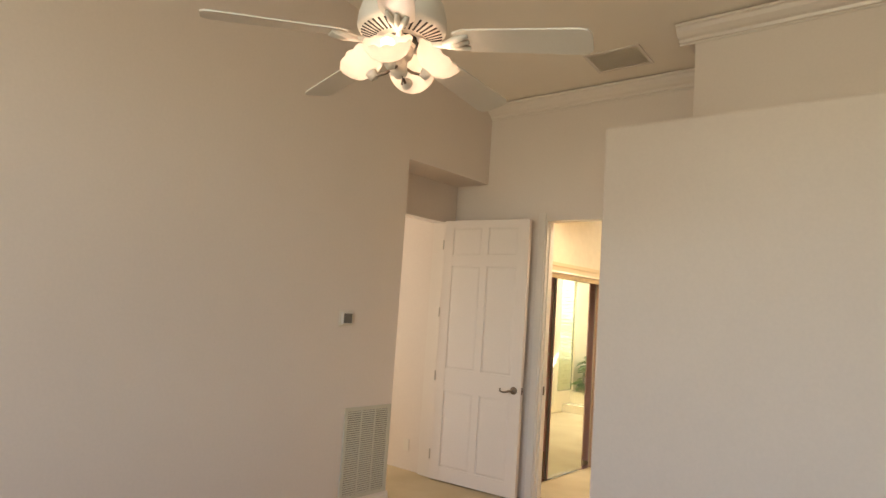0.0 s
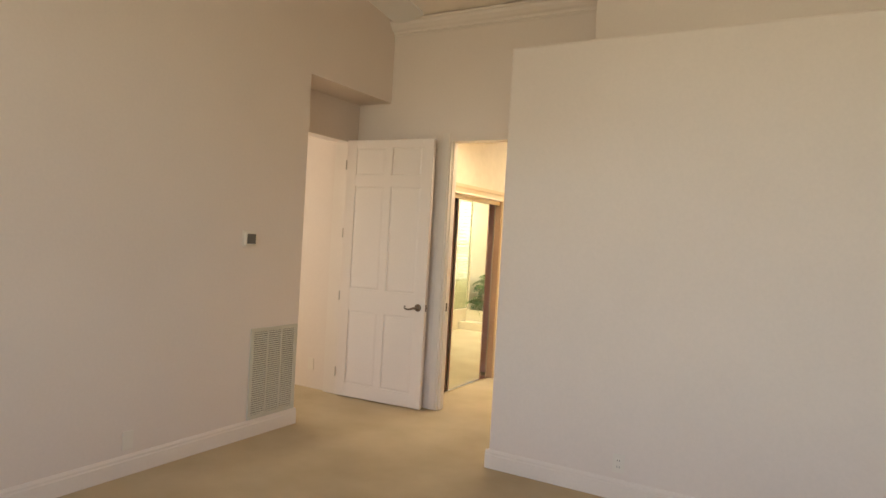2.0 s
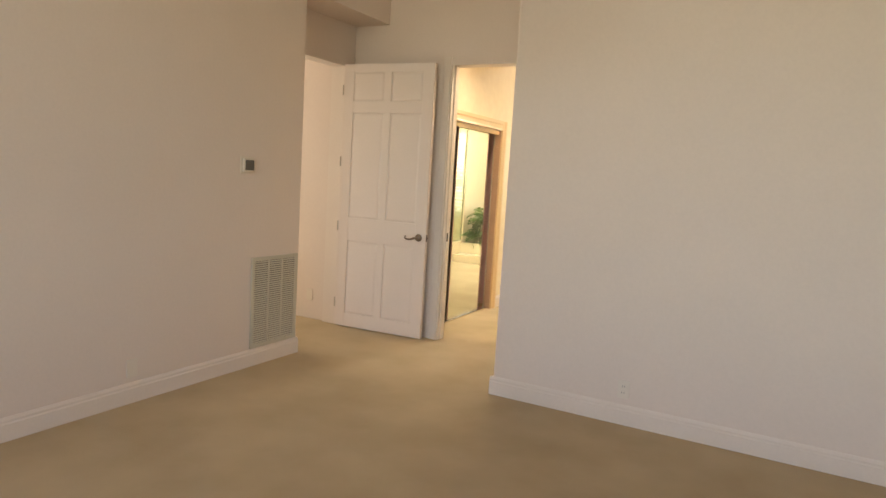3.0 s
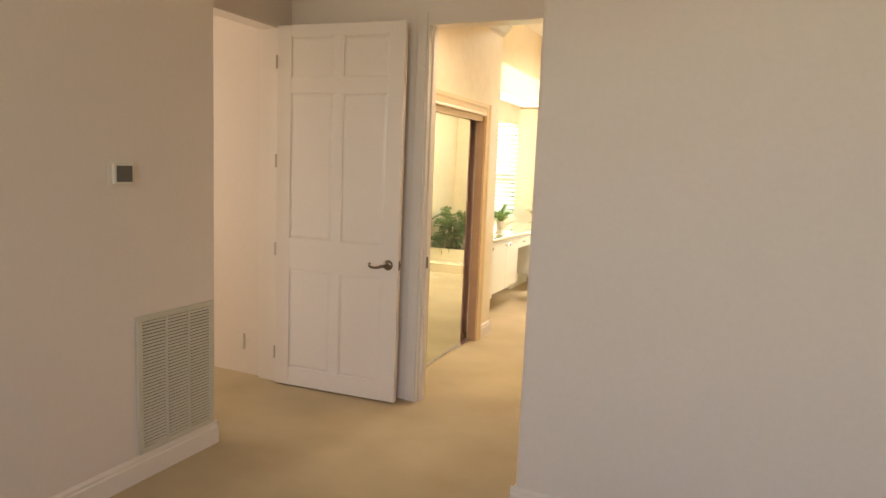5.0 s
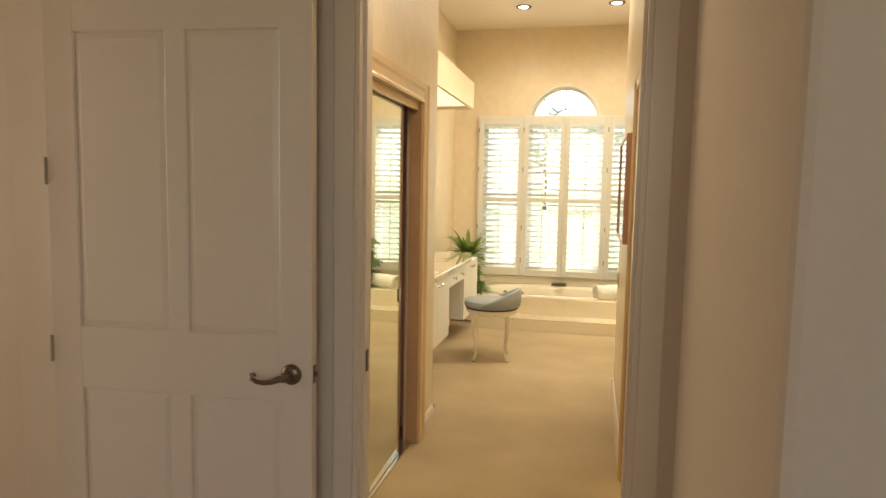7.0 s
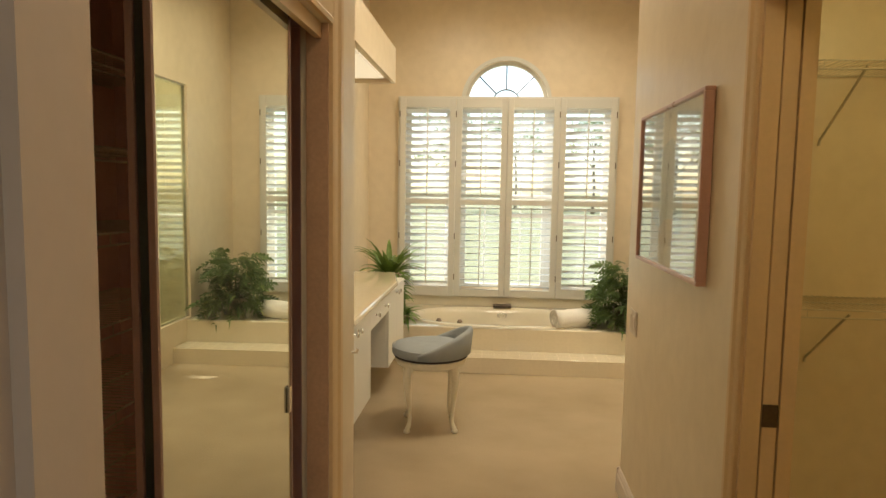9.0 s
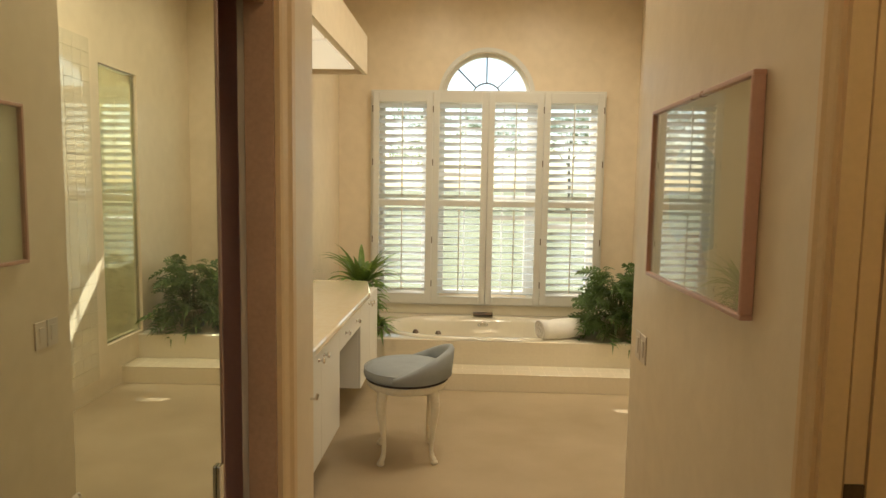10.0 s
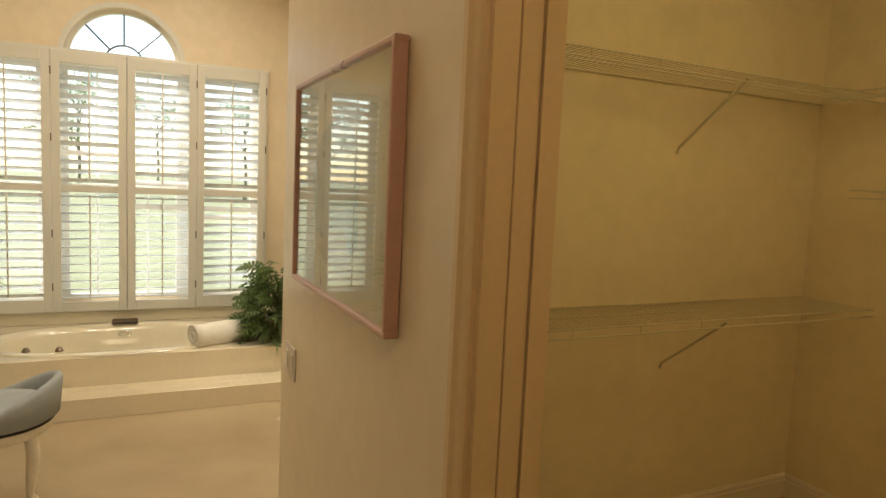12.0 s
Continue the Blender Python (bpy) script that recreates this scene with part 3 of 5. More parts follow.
vs = [bm.verts.new(v) for v in ((0.0035, 0.03, 0.0095), (0.0105, 0.03, 0.0), (0.0115, 0.03, 0.0012), (0.0045, 0.03, 0.0107), (0.0035, GW - 0.03, 0.0095), (0.0105, GW - 0.03, 0.0), (0.0115, GW - 0.03, 0.0012), (0.0045, GW - 0.03, 0.0107))]
for f in ((0, 1, 5, 4), (1, 2, 6, 5), (2, 3, 7, 6), (3, 0, 4, 7), (0, 3, 2, 1), (4, 5, 6, 7)):
    bm.faces.new([vs[i] for i in f])
slat = finish(bm, "slat", M_VENT)
n = 38
for k in range(n):
    s = new("slat", slat)
    s.parent = grille
    s.location = (0, 0, 0.034 + (GH - 0.078) * k / (n - 1))

thermo = thing("thermostat", (XW + 0.001, 3.724, 1.476), "small white thermostat with a grey display on the wall", "thermostat")
part_box("back_plate", thermo, (0, 0.006, -0.068, 0.068, -0.060, 0.060), M_PLATE, 0.003)
part_box("body", thermo, (0.0062, 0.024, -0.052, 0.052, -0.046, 0.046), M_PLATE, 0.006)
part_box("display", thermo, (0.0242, 0.026, -0.041, 0.041, -0.036, 0.036), M_SCREEN, 0.001, "dark grey display")


def wall_plate(name, m, label, kind):
    ob = new(name)
    ob.matrix_basis = m
    tagged(ob, label, "wall plate")
    part_box("cover", ob, (-0.036, 0.036, 0, 0.006, -0.058, 0.058), M_PLATE, 0.0025)
    if kind == "outlet":
        for z in (-0.02, 0.02):
            part_box("receptacle", ob, (-0.017, 0.017, 0.0062, 0.0085, z - 0.014, z + 0.014), M_PLATE, 0.003)
            for x in (-0.007, 0.007):
                part_box("slot", ob, (x - 0.0015, x + 0.0015, 0.0086, 0.009, z - 0.004, z + 0.006), M_DARK, 0)
    if kind == "switch":
        part_box("rocker", ob, (-0.016, 0.016, 0.0062, 0.0095, -0.033, 0.033), M_PLATE, 0.002)
    return ob


wall_plate("outlet", pose(-0.862, 4.3895, 0.225, 0, 0, 180), "white electrical outlet low on the cream wall", "outlet")
wall_plate("outlet", pose(XW + 0.0005, 2.83, 0.215, 0, 0, -90), "white blank cover plate low on the bedroom wall", "blank")
wall_plate("outlet", pose(-4.17, 5.2995, 0.24, 0, 0, 180), "white cover plate low on the hall wall", "blank")
wall_plate("light_switch", pose(XR - 0.0005, 8.15, 0.918, 0, 0, 90), "white rocker light switch on the picture wall", "switch")
wall_plate("light_switch", pose(XR - 0.0005, 8.228, 0.918, 0, 0, 90), "white rocker light switch on the picture wall", "switch")

# ceiling vent
vy, vx = 5.0, -1.97
vent = new("ceiling_vent")
vent.matrix_basis = pose(vx, vy, vault(vy) - 0.001, math.degrees(-math.atan(HS)), 0, 0)
tagged(vent, "flat grey louvred air vent in the sloping ceiling", "vent")
bm = bmesh.new()
for a in ((-0.23, 0.23, -0.15, -0.125), (-0.23, 0.23, 0.125, 0.15), (-0.23, -0.205, -0.125, 0.125), (0.205, 0.23, -0.125, 0.125)):
    box(bm, *a, -0.01, 0, 0.002)
part("frame", bm, M_TRIM, vent)
part_box("backing", vent, (-0.205, 0.205, -0.125, 0.125, -0.002, -0.0005), M_GROUT, 0)
bm = bmesh.new()
box(bm, -0.205, 0.205, -0.009, 0.009, -0.008, -0.006)
vsl = finish(bm, "slat", M_TRIM)
for k in range(11):
    s = new("slat", vsl)
    s.parent = vent
    s.matrix_basis = pose(0, -0.11 + 0.022 * k, 0, 35, 0, 0)

# ceiling fan
FX, FY, FZ = -1.449, 2.073, 2.442
fan = thing("ceiling_fan", (FX, FY, FZ), "white five-blade ceiling fan with four lit scalloped shades", "ceiling fan")
bm = bmesh.new()
lathe(bm, [(0.012, 0.33), (0.07, 0.325), (0.12, 0.30), (0.15, 0.26), (0.163, 0.21), (0.166, 0.17), (0.159, 0.155), (0.105, 0.138), (0.06, 0.13), (0.052, 0.10), (0.001, 0.10)], 40)
part("motor_housing", bm, M_FAN, fan, "", True)
for k in range(36):
    a = 2 * math.pi * k / 36
    c, s = math.cos(a), math.sin(a)
    bm = bmesh.new()
    tube(bm, (0.092 * c, 0.092 * s, 0.1355), (0.15 * c, 0.15 * s, 0.151), 0.004, n=6)
    part("vent_slot", bm, M_DARK, fan)
bm = bmesh.new()
tube(bm, (0, 0, 0.32), (0, 0, vault(FY) - FZ - 0.03), 0.013, n=12)
part("downrod", bm, M_FAN, fan)
bm = bmesh.new()
lathe(bm, [(0.001, -0.09), (0.02, -0.09), (0.05, -0.06), (0.07, -0.02), (0.072, 0.012), (0.001, 0.012)], 24, (0, 0, vault(FY) - FZ - 0.015))
part("canopy", bm, M_FAN, fan, "", True)
bm = bmesh.new()
lathe(bm, [(0.001, 0.105), (0.047, 0.105), (0.049, 0.08), (0.044, 0.062), (0.03, 0.05), (0.028, 0.03), (0.034, 0.015), (0.030, -0.004), (0.012, -0.016), (0.001, -0.018)], 24)
part("switch_housing", bm, M_FAN, fan, "", True)
# Solid dark ring in place of the shaded gap below the motor.
bm = bmesh.new()
lathe(bm, [(0.03, 0.132), (0.064, 0.131), (0.066, 0.118), (0.058, 0.110), (0.03, 0.109)], 28)
part("rotor_gap", bm, M_DARK, fan, "dark ring that stands for the shaded gap under the motor", True)
bm = bmesh.new()
sweep(bm, [(0.02, 0.0, -0.012), (0.021, 0.0, -0.03), (0.02, 0.0, -0.045)], [0.002, 0.002, 0.004], 6)
part("pull_chain", bm, M_BRONZE, fan)


def blade_outline():
    pts = [(0.20, -0.045), (0.24, -0.062), (0.65, -0.072), (0.675, -0.066), (0.69, -0.045)]
    return pts + [(x, -y) for x, y in pts[::-1]]


bm = bmesh.new()
prism(bm, blade_outline(), lambda u, v, d: (u, v * math.cos(0.21), d + 0.096 - v * math.sin(0.21)), 0, 0.006)
blade_mesh = finish(bm, "blade", M_FAN)
bm = bmesh.new()
sweep(bm, [(0.055, 0, 0.105), (0.11, 0, 0.082), (0.17, 0, 0.082), (0.22, 0, 0.090)], [0.012, 0.011, 0.012, 0.012], 8)
for s in (-1, 0, 1):
    sweep(bm, [(0.16, 0, 0.082), (0.21, 0.022 * s, 0.087 + -0.022 * s * 0.21), (0.255, 0.034 * s, 0.0925 + -0.034 * s * 0.21)], [0.012, 0.014, 0.008], 8)
iron_mesh = finish(bm, "blade_iron", M_FAN, True)
for k in range(5):
    b = new("blade", blade_mesh)
    b.parent = fan
    b.matrix_basis = pose(0, 0, 0.03, 0, 4, 22.4 + 72 * k)
    i = new("blade_iron", iron_mesh)
    i.parent = b
bm = bmesh.new()
lathe(bm, [(0.020, 0.0), (0.044, 0.006), (0.066, 0.020), (0.082, 0.040), (0.090, 0.058), (0.096, 0.072)], 40, wave=0.010, waves=12)
for f in list(bm.faces):
    f.smooth = True
shade_mesh = finish(bm, "shade", M_SHADE, True)
bm = bmesh.new()
lathe(bm, [(0.008, 0.0), (0.012, 0.02), (0.022, 0.045), (0.026, 0.062), (0.020, 0.08), (0.001, 0.088)], 16)
bulb_mesh = finish(bm, "bulb", M_BULB, True)
bm = bmesh.new()
lathe(bm, [(0.001, -0.03), (0.016, -0.03), (0.022, -0.012), (0.023, 0.004), (0.001, 0.006)], 16)
cup_mesh = finish(bm, "socket", M_FAN, True)
for k in range(4):
    a = 26.0 + 90 * k
    c, s = math.cos(radians(a)), math.sin(radians(a))
    bm = bmesh.new()
    sweep(bm, [(0.025 * c, 0.025 * s, 0.02), (0.05 * c, 0.05 * s, 0.004), (0.08 * c, 0.08 * s, -0.004), (0.104 * c, 0.104 * s, -0.002)], [0.006] * 4, 8)
    arm = part("light_arm", bm, M_BRONZE, fan, "slim brass light arm", True)
    mm = Matrix.Translation((0.108 * c, 0.108 * s, 0.006)) @ Matrix.Rotation(radians(a), 4, "Z") @ Matrix.Rotation(radians(36), 4, "Y") @ Matrix.Scale(0.94, 4)
    for nm, me in (("shade", shade_mesh), ("bulb", bulb_mesh), ("socket", cup_mesh)):
        o = new(nm, me)
        o.parent = arm
        o.matrix_basis = mm
    p = Matrix.Translation((FX, FY, FZ)) @ mm @ Vector((0, 0, 0.065))
    bulb_lamp("fan_bulb_light", p, 0.18, (1.0, 0.66, 0.44), 0.03)

# ---- corridor things ----


def mirror_door(x, ya, yb, label):
    d = thing("mirror_door", (x, ya, 0.018), label, "closet door", "sliding closet doors", "structure", 0.73)
    w, h = yb - ya, CZ - 0.03
    part_box("mirror_pane", d, (-0.004, 0.0, 0.008, w - 0.008, 0.02, h - 0.01), M_MIRROR, 0, "silvered mirror glass")
    part_box("backing", d, (-0.009, -0.0045, 0.004, w - 0.004, 0.0, h), M_CAB, 0.001)
    for a, b in ((0, 0.0085), (w - 0.0085, w)):
        part_box("edge_trim", d, (-0.010, 0.003, a, b, 0, h), M_EDGE, 0.001, "thin dark metal edge")
    part_box("bottom_rail", d, (-0.0045, 0.004, 0.0086, w - 0.0086, 0, 0.0195), M_CHROME, 0.002)
    return d


md = mirror_door(-3.047, 6.12, 6.86, "tall mirrored sliding closet door in a thin metal frame")
pull = part_box("pull", md, (0.0005, 0.008, 0.695, 0.718, 0.88, 0.955), M_CHROME, 0.002, "small chrome finger pull")
mirror_door(-3.085, 6.13, 6.83, "mirrored sliding closet door behind its pair")
boxes("trim_track", [(XL - 0.112, XL - 0.03, CY0 + 0.013, CY1 - 0.013, 0.001, 0.014), (XL - 0.112, XL - 0.045, CY0 + 0.013, CY1 - 0.013, CZ - 0.012, CZ - 0.001)], M_CHROME, "metal sliding door track", "door track")
boxes("trim_closet_jamb", [(XL - 0.068, XL, CY1 - 0.012, CY1 - 0.001, 0.001, CZ - 0.001), (XL - 0.115, XL, CY0 + 0.001, CY0 + 0.012, 0.001, CZ - 0.001)], M_JAMB, "closet jamb, its shade put into the brown", "door frame")
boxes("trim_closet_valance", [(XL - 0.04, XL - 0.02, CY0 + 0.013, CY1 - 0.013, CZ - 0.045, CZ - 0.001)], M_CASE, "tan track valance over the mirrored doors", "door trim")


def wire_shelf(name, a, b, depth, z, out, label, braces=(), pitch=0.026):
    """A ventilated wire shelf: rails along a to b, cross wires towards out."""
    sh = thing(name, (0, 0, 0), label, "wire shelf", "wire closet shelves")
    a, b, o = Vector((*a, z)), Vector((*b, z)), Vector((*out, 0))
    for d, dz in ((0.01, 0), (depth * 0.5, 0), (depth, 0), (depth, -0.032)):
        bm = bmesh.new()
        tube(bm, a + o * d + Vector((0, 0, dz)), b + o * d + Vector((0, 0, dz)), 0.0032, n=6)
        part("rail", bm, M_WIRE, sh)
    bm = bmesh.new()
    L = (b - a).length
    for k in range(int(L / pitch)):
        p = a + (b - a) * ((k + 0.5) * pitch / L) + Vector((0, 0, 0.004))
        tube(bm, p, p + o * depth, 0.0016, n=5, caps=False)
        if k % 12 == 5:
            tube(bm, p + o * depth, p + o * depth + Vector((0, 0, -0.036)), 0.0016, n=5, caps=False)
    tagged(part("wire_deck", bm, M_WIRE, sh), kind="stuff")
    for t in braces:
        p = a + (b - a) * t
        bm = bmesh.new()
        sweep(bm, [p + o * (depth - 0.01) + Vector((0, 0, -0.015)), p + o * 0.012 + Vector((0, 0, -0.275)), p + o * 0.004 + Vector((0, 0, -0.30))], [0.006, 0.006, 0.007], 6)
        part("brace", bm, M_WIRE, sh)
    return sh


for z in (2.05, 1.075):
    wire_shelf("wire_shelf", (XR + 0.13, 8.12), (0.80, 8.12), 0.36, z, (0, -1), "white vinyl wire shelf along the closet wall", (0.25, 0.62))
for z in (2.05, 1.62):
    wire_shelf("wire_shelf", (0.80, 7.74), (0.80, 5.6), 0.30, z, (-1, 0), "white vinyl wire shelf on the closet end wall")
for z in (1.86, 1.62, 1.40, 1.16, 0.92, 0.66, 0.40):
    wire_shelf("wire_shelf", (-3.83, 5.63), (-3.83, 7.28), 0.34, z, (1, 0), "wire shelf inside the mirrored closet", (0.3,))

# pocket door edge in its slot
pd = thing("pocket_door", (XR + 0.0495, RY1 - 0.012, 0.01), "cream painted pocket door slid into the wall", "door", "", "structure")
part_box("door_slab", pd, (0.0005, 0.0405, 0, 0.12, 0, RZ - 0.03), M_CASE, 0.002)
part_box("edge_pull", pd, (0.0, 0.040, -0.003, 0.001, 0.903, 0.964), M_BRASSY, 0.001, "dark bronze edge pull")
# Slot shade, put in as a dark sheet at its end.
bm = bmesh.new()
box(bm, XR + 0.047, XR + 0.096, RY1 + 0.12, RY1 + 0.13, 0.0, RZ)
solid("wall_pocket_back", bm, M_DARK, "dark sheet that stands for the shade deep in the pocket door slot", "wall", "structure")

# picture
pic = thing("framed_picture", (XR - 0.001, 7.176, 1.236), "rose-framed pale print under glass on the corridor wall", "picture")
PW, PH, PB = 0.882, 0.624, 0.015
bm = bmesh.new()
for a in ((0, PW, 0, PB), (0, PW, PH - PB, PH)):
    box(bm, -0.034, 0, a[0], a[1], a[2], a[3], 0.004)
for a in ((0, PB), (PW - PB, PW)):
    box(bm, -0.0345, 0, a[0], a[1], PB - 0.002, PH - PB + 0.002, 0.004)
part("frame", bm, M_FRAME, pic)
part_box("print", pic, (-0.014, -0.008, PB - 0.004, PW - PB + 0.004, PB - 0.004, PH - PB + 0.004), M_ART, 0, "pale mat and print")
bm = bmesh.new()
prism(bm, [(0.25, 0.16), (0.46, 0.12), (0.66, 0.18), (0.70, 0.34), (0.60, 0.46), (0.42, 0.50), (0.27, 0.42)], lambda u, v, d: (d, u, v), -0.0155, -0.0145)
part("wash", bm, M_ARTBLUE, pic, "pale blue-green wash")
bm = bmesh.new()
prism(bm, [(0.30, 0.10), (0.52, 0.09), (0.62, 0.13), (0.48, 0.19), (0.36, 0.2)], lambda u, v, d: (d, u, v), -0.0172, -0.0162)
part("wash", bm, M_ARTTAN, pic, "tan wash")
gl = part_box("glass", pic, (-0.026, -0.024, PB - 0.003, PW - PB + 0.003, PB - 0.003, PH - PB + 0.003), M_PICGLASS, 0, "reflecting picture glass")
gl.visible_shadow = False

# ---- bathroom windows and shutters ----
YG = YB + 0.09


def window(name, xa, xb, label, mullions=()):
    w = thing(name, (0, 0, 0), label, "window", "", "structure")
    bm = bmesh.new()
    for a in ((xa, xb, WZ0, WZ0 + 0.035), (xa, xb, WZ1 - 0.035, WZ1)):
        box(bm, a[0], a[1], YG - 0.03, YG + 0.03, a[2], a[3], 0.003)
    for a, b in ((xa, xa + 0.03), (xb - 0.03, xb)):
        box(bm, a, b, YG - 0.0298, YG + 0.0298, WZ0 + 0.034, WZ1 - 0.034, 0.003)
    part("window_frame", bm, M_SHUT, w)
    part_box("meeting_rail", w, (xa + 0.03, xb - 0.03, YG - 0.02, YG + 0.02, 1.41, 1.45), M_SHUT, 0.003)
    for x in mullions:
        part_box("muntin", w, (x - 0.008, x + 0.008, YG - 0.01, YG + 0.012, WZ0 + 0.035, WZ1 - 0.035), M_SHUT, 0.002)
    for a, b in ((WZ0 + 0.035, 1.41), (1.45, WZ1 - 0.035)):
        p = part_box("pane", w, (xa + 0.03, xb - 0.03, YG - 0.002, YG + 0.002, a, b), M_PANE, 0, "clear glass")
        p.visible_shadow = False


window("window_1", *WINS[0], "narrow white window behind the shutters")
window("window_2", *WINS[1], "wide white window behind the shutters", (-2.60, -2.23))
window("window_3", *WINS[2], "narrow white window behind the shutters")

fan_win = thing("window_arch", (AX, 0, ZA), "half-round fanlight with spoke muntins above the shutters", "window", "", "structure")


def arch_ring(name, r0, r1, ya, yb, mat, parent, label=""):
    bm = bmesh.new()
    n = 32
    for i in range(n):
        a, b = math.pi * i / n, math.pi * (i + 1) / n
        prism(bm, [(r0 * math.cos(a), r0 * math.sin(a)), (r1 * math.cos(a), r1 * math.sin(a)), (r1 * math.cos(b), r1 * math.sin(b)), (r0 * math.cos(b), r0 * math.sin(b))], lambda u, v, d: (u, d, v), ya, yb)
    bmesh.ops.remove_doubles(bm, verts=bm.verts[:], dist=0.0001)
    return part(name, bm, mat, parent, label)


arch_ring("casing", AR - 0.004, AR + 0.034, YB - 0.03, YB - 0.001, M_SHUT, fan_win, "white arched casing")
arch_ring("window_frame", AR - 0.036, AR - 0.001, YG - 0.03, YG + 0.03, M_SHUT, fan_win)
arch_ring("hub_muntin", 0.138, 0.150, YG - 0.01, YG + 0.01, M_CAME, fan_win)
for a in (45, 90, 135):
    c, s = math.cos(radians(a)), math.sin(radians(a))
    bm = bmesh.new()
    tube(bm, (0.145 * c, YG, 0.145 * s), (0.392 * c, YG, 0.392 * s), 0.0075, n=6)
    part("spoke_muntin", bm, M_CAME, fan_win)
part_box("window_sill", fan_win, (-AR + 0.002, AR - 0.002, YG - 0.08, YG + 0.05, 0.0005, 0.02), M_SHUT, 0.002)
bm = bmesh.new()
prism(bm, [(0.39 * math.cos(math.pi * i / 24), 0.02 + 0.37 * math.sin(math.pi * i / 24)) for i in range(25)], lambda u, v, d: (u, d, v), YG - 0.002, YG + 0.002)
pane = part("pane", bm, M_PANE, fan_win, "clear glass")
pane.visible_shadow = False

SX = [-3.482, -2.907, -2.385, -1.863, -1.303]
SZ0, SZ1, YS = 0.44, 2.46, 11.735
bm = bmesh.new()
for a in ((SX[0] - 0.02, SX[0] + 0.004, SZ0 - 0.012, SZ1 + 0.02), (SX[4] - 0.004, SX[4] + 0.02, SZ0 - 0.012, SZ1 + 0.02)):
    box(bm, a[0], a[1], YS + 0.012, YB, a[2], a[3], 0.002)
box(bm, SX[0] + 0.004, SX[4] - 0.004, YS + 0.012, YB, SZ1 + 0.002, SZ1 + 0.02, 0.002)
box(bm, SX[0] + 0.004, SX[4] - 0.004, YS + 0.012, YB, SZ0 - 0.012, SZ0 - 0.002, 0.002)
solid("trim_shutter_frame", bm, M_SHUT, "white frame round the plantation shutters", "shutter frame", "structure")


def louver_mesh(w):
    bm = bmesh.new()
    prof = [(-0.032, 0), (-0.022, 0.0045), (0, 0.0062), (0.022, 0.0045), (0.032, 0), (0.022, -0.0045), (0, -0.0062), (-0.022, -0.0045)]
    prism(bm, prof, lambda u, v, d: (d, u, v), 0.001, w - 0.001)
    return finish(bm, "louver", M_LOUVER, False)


def shutter(xa, xb, tilts, hinge_left, low, loose=()):
    label = "white plantation shutter panel with open louvers"
    sh = thing("shutter_panel", (xa + 0.002, YS, SZ0), label, "shutter", "plantation shutter panels")
    w, h, st = xb - xa - 0.004, SZ1 - SZ0, 0.060
    for a in (0, w - st):
        part_box("stile", sh, (a, a + st, -0.015, 0.015, 0, h), M_SHUT, 0.004)
    zs = [low, 0.945, 1.0, h - 0.095]
    for nm, a, b in (("bottom_rail", 0, zs[0]), ("middle_rail", zs[1], zs[2]), ("top_rail", zs[3], h)):
        part_box(nm, sh, (st, w - st, -0.0145, 0.0145, a, b), M_SHUT, 0.003)
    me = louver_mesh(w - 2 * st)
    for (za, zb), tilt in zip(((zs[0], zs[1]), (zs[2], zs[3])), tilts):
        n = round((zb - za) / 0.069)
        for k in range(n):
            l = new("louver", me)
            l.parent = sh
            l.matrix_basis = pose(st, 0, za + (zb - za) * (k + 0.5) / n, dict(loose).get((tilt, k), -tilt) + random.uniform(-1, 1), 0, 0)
        bm = bmesh.new()
        box(bm, w / 2 - 0.006, w / 2 + 0.006, -0.046, -0.034, za + 0.03, zb - 0.02, 0.002)
        part("tilt_rod", bm, M_SHUT, sh)
    for z in (0.2, 0.62, 1.36, 1.86):
        x = -0.001 if hinge_left else w + 0.001
        bm = bmesh.new()
        tube(bm, (x, -0.018, z - 0.03), (x, -0.018, z + 0.03), 0.0045, n=8)
        part("hinge", bm, M_BRASSY, sh, "small dark brass hinge")
    return sh


shutter(SX[0], SX[1], (34, 36), True, 0.10)
shutter(SX[1], SX[2], (14, 34), True, 0.075, (((34, 3), 40), ))
mid = shutter(SX[2], SX[3], (14, 33), False, 0.075, (((14, 11), 42), ((33, 0), 38)))
part_box("astragal", mid, (-0.016, 0.012, 0.0155, 0.024, 0, SZ1 - SZ0), M_SHUT, 0.002)
shutter(SX[3], SX[4], (33, 36), False, 0.10, (((33, 9), 40), ((33, 10), 36)))

# ---- tub ----
ZD, YD, YP, ZP = 0.33, 10.68, 10.41, 0.135
TC, TA, TB = (-2.40, 11.19), 0.86, 0.44
boxes("baseboard_splash", [(XV, XS, YB - 0.03, YB, ZD, 0.425)], M_TUB, "cream backsplash behind the tub", "backsplash", 0.004)


def super_ring(bm, c, a, b, z, n, p=2.3):
    out = []
    for i in range(n):
        t = 2 * math.pi * i / n
        ct, stt = math.cos(t), math.sin(t)
        out.append(bm.verts.new((c[0] + a * math.copysign(abs(ct) ** (2 / p), ct), c[1] + b * math.copysign(abs(stt) ** (2 / p), stt), z)))
    return out


def rect_ring(bm, c, x0, x1, y0, y1, z, n):
    out = []
    for i in range(n):
        t = 2 * math.pi * i / n
        dx, dy = math.cos(t), math.sin(t)
        k = min((x1 - c[0]) / dx if dx > 1e-9 else ((x0 - c[0]) / dx if dx < -1e-9 else 1e9), (y1 - c[1]) / dy if dy > 1e-9 else ((y0 - c[1]) / dy if dy < -1e-9 else 1e9))
        out.append(bm.verts.new((c[0] + dx * k, c[1] + dy * k, z)))
    return out


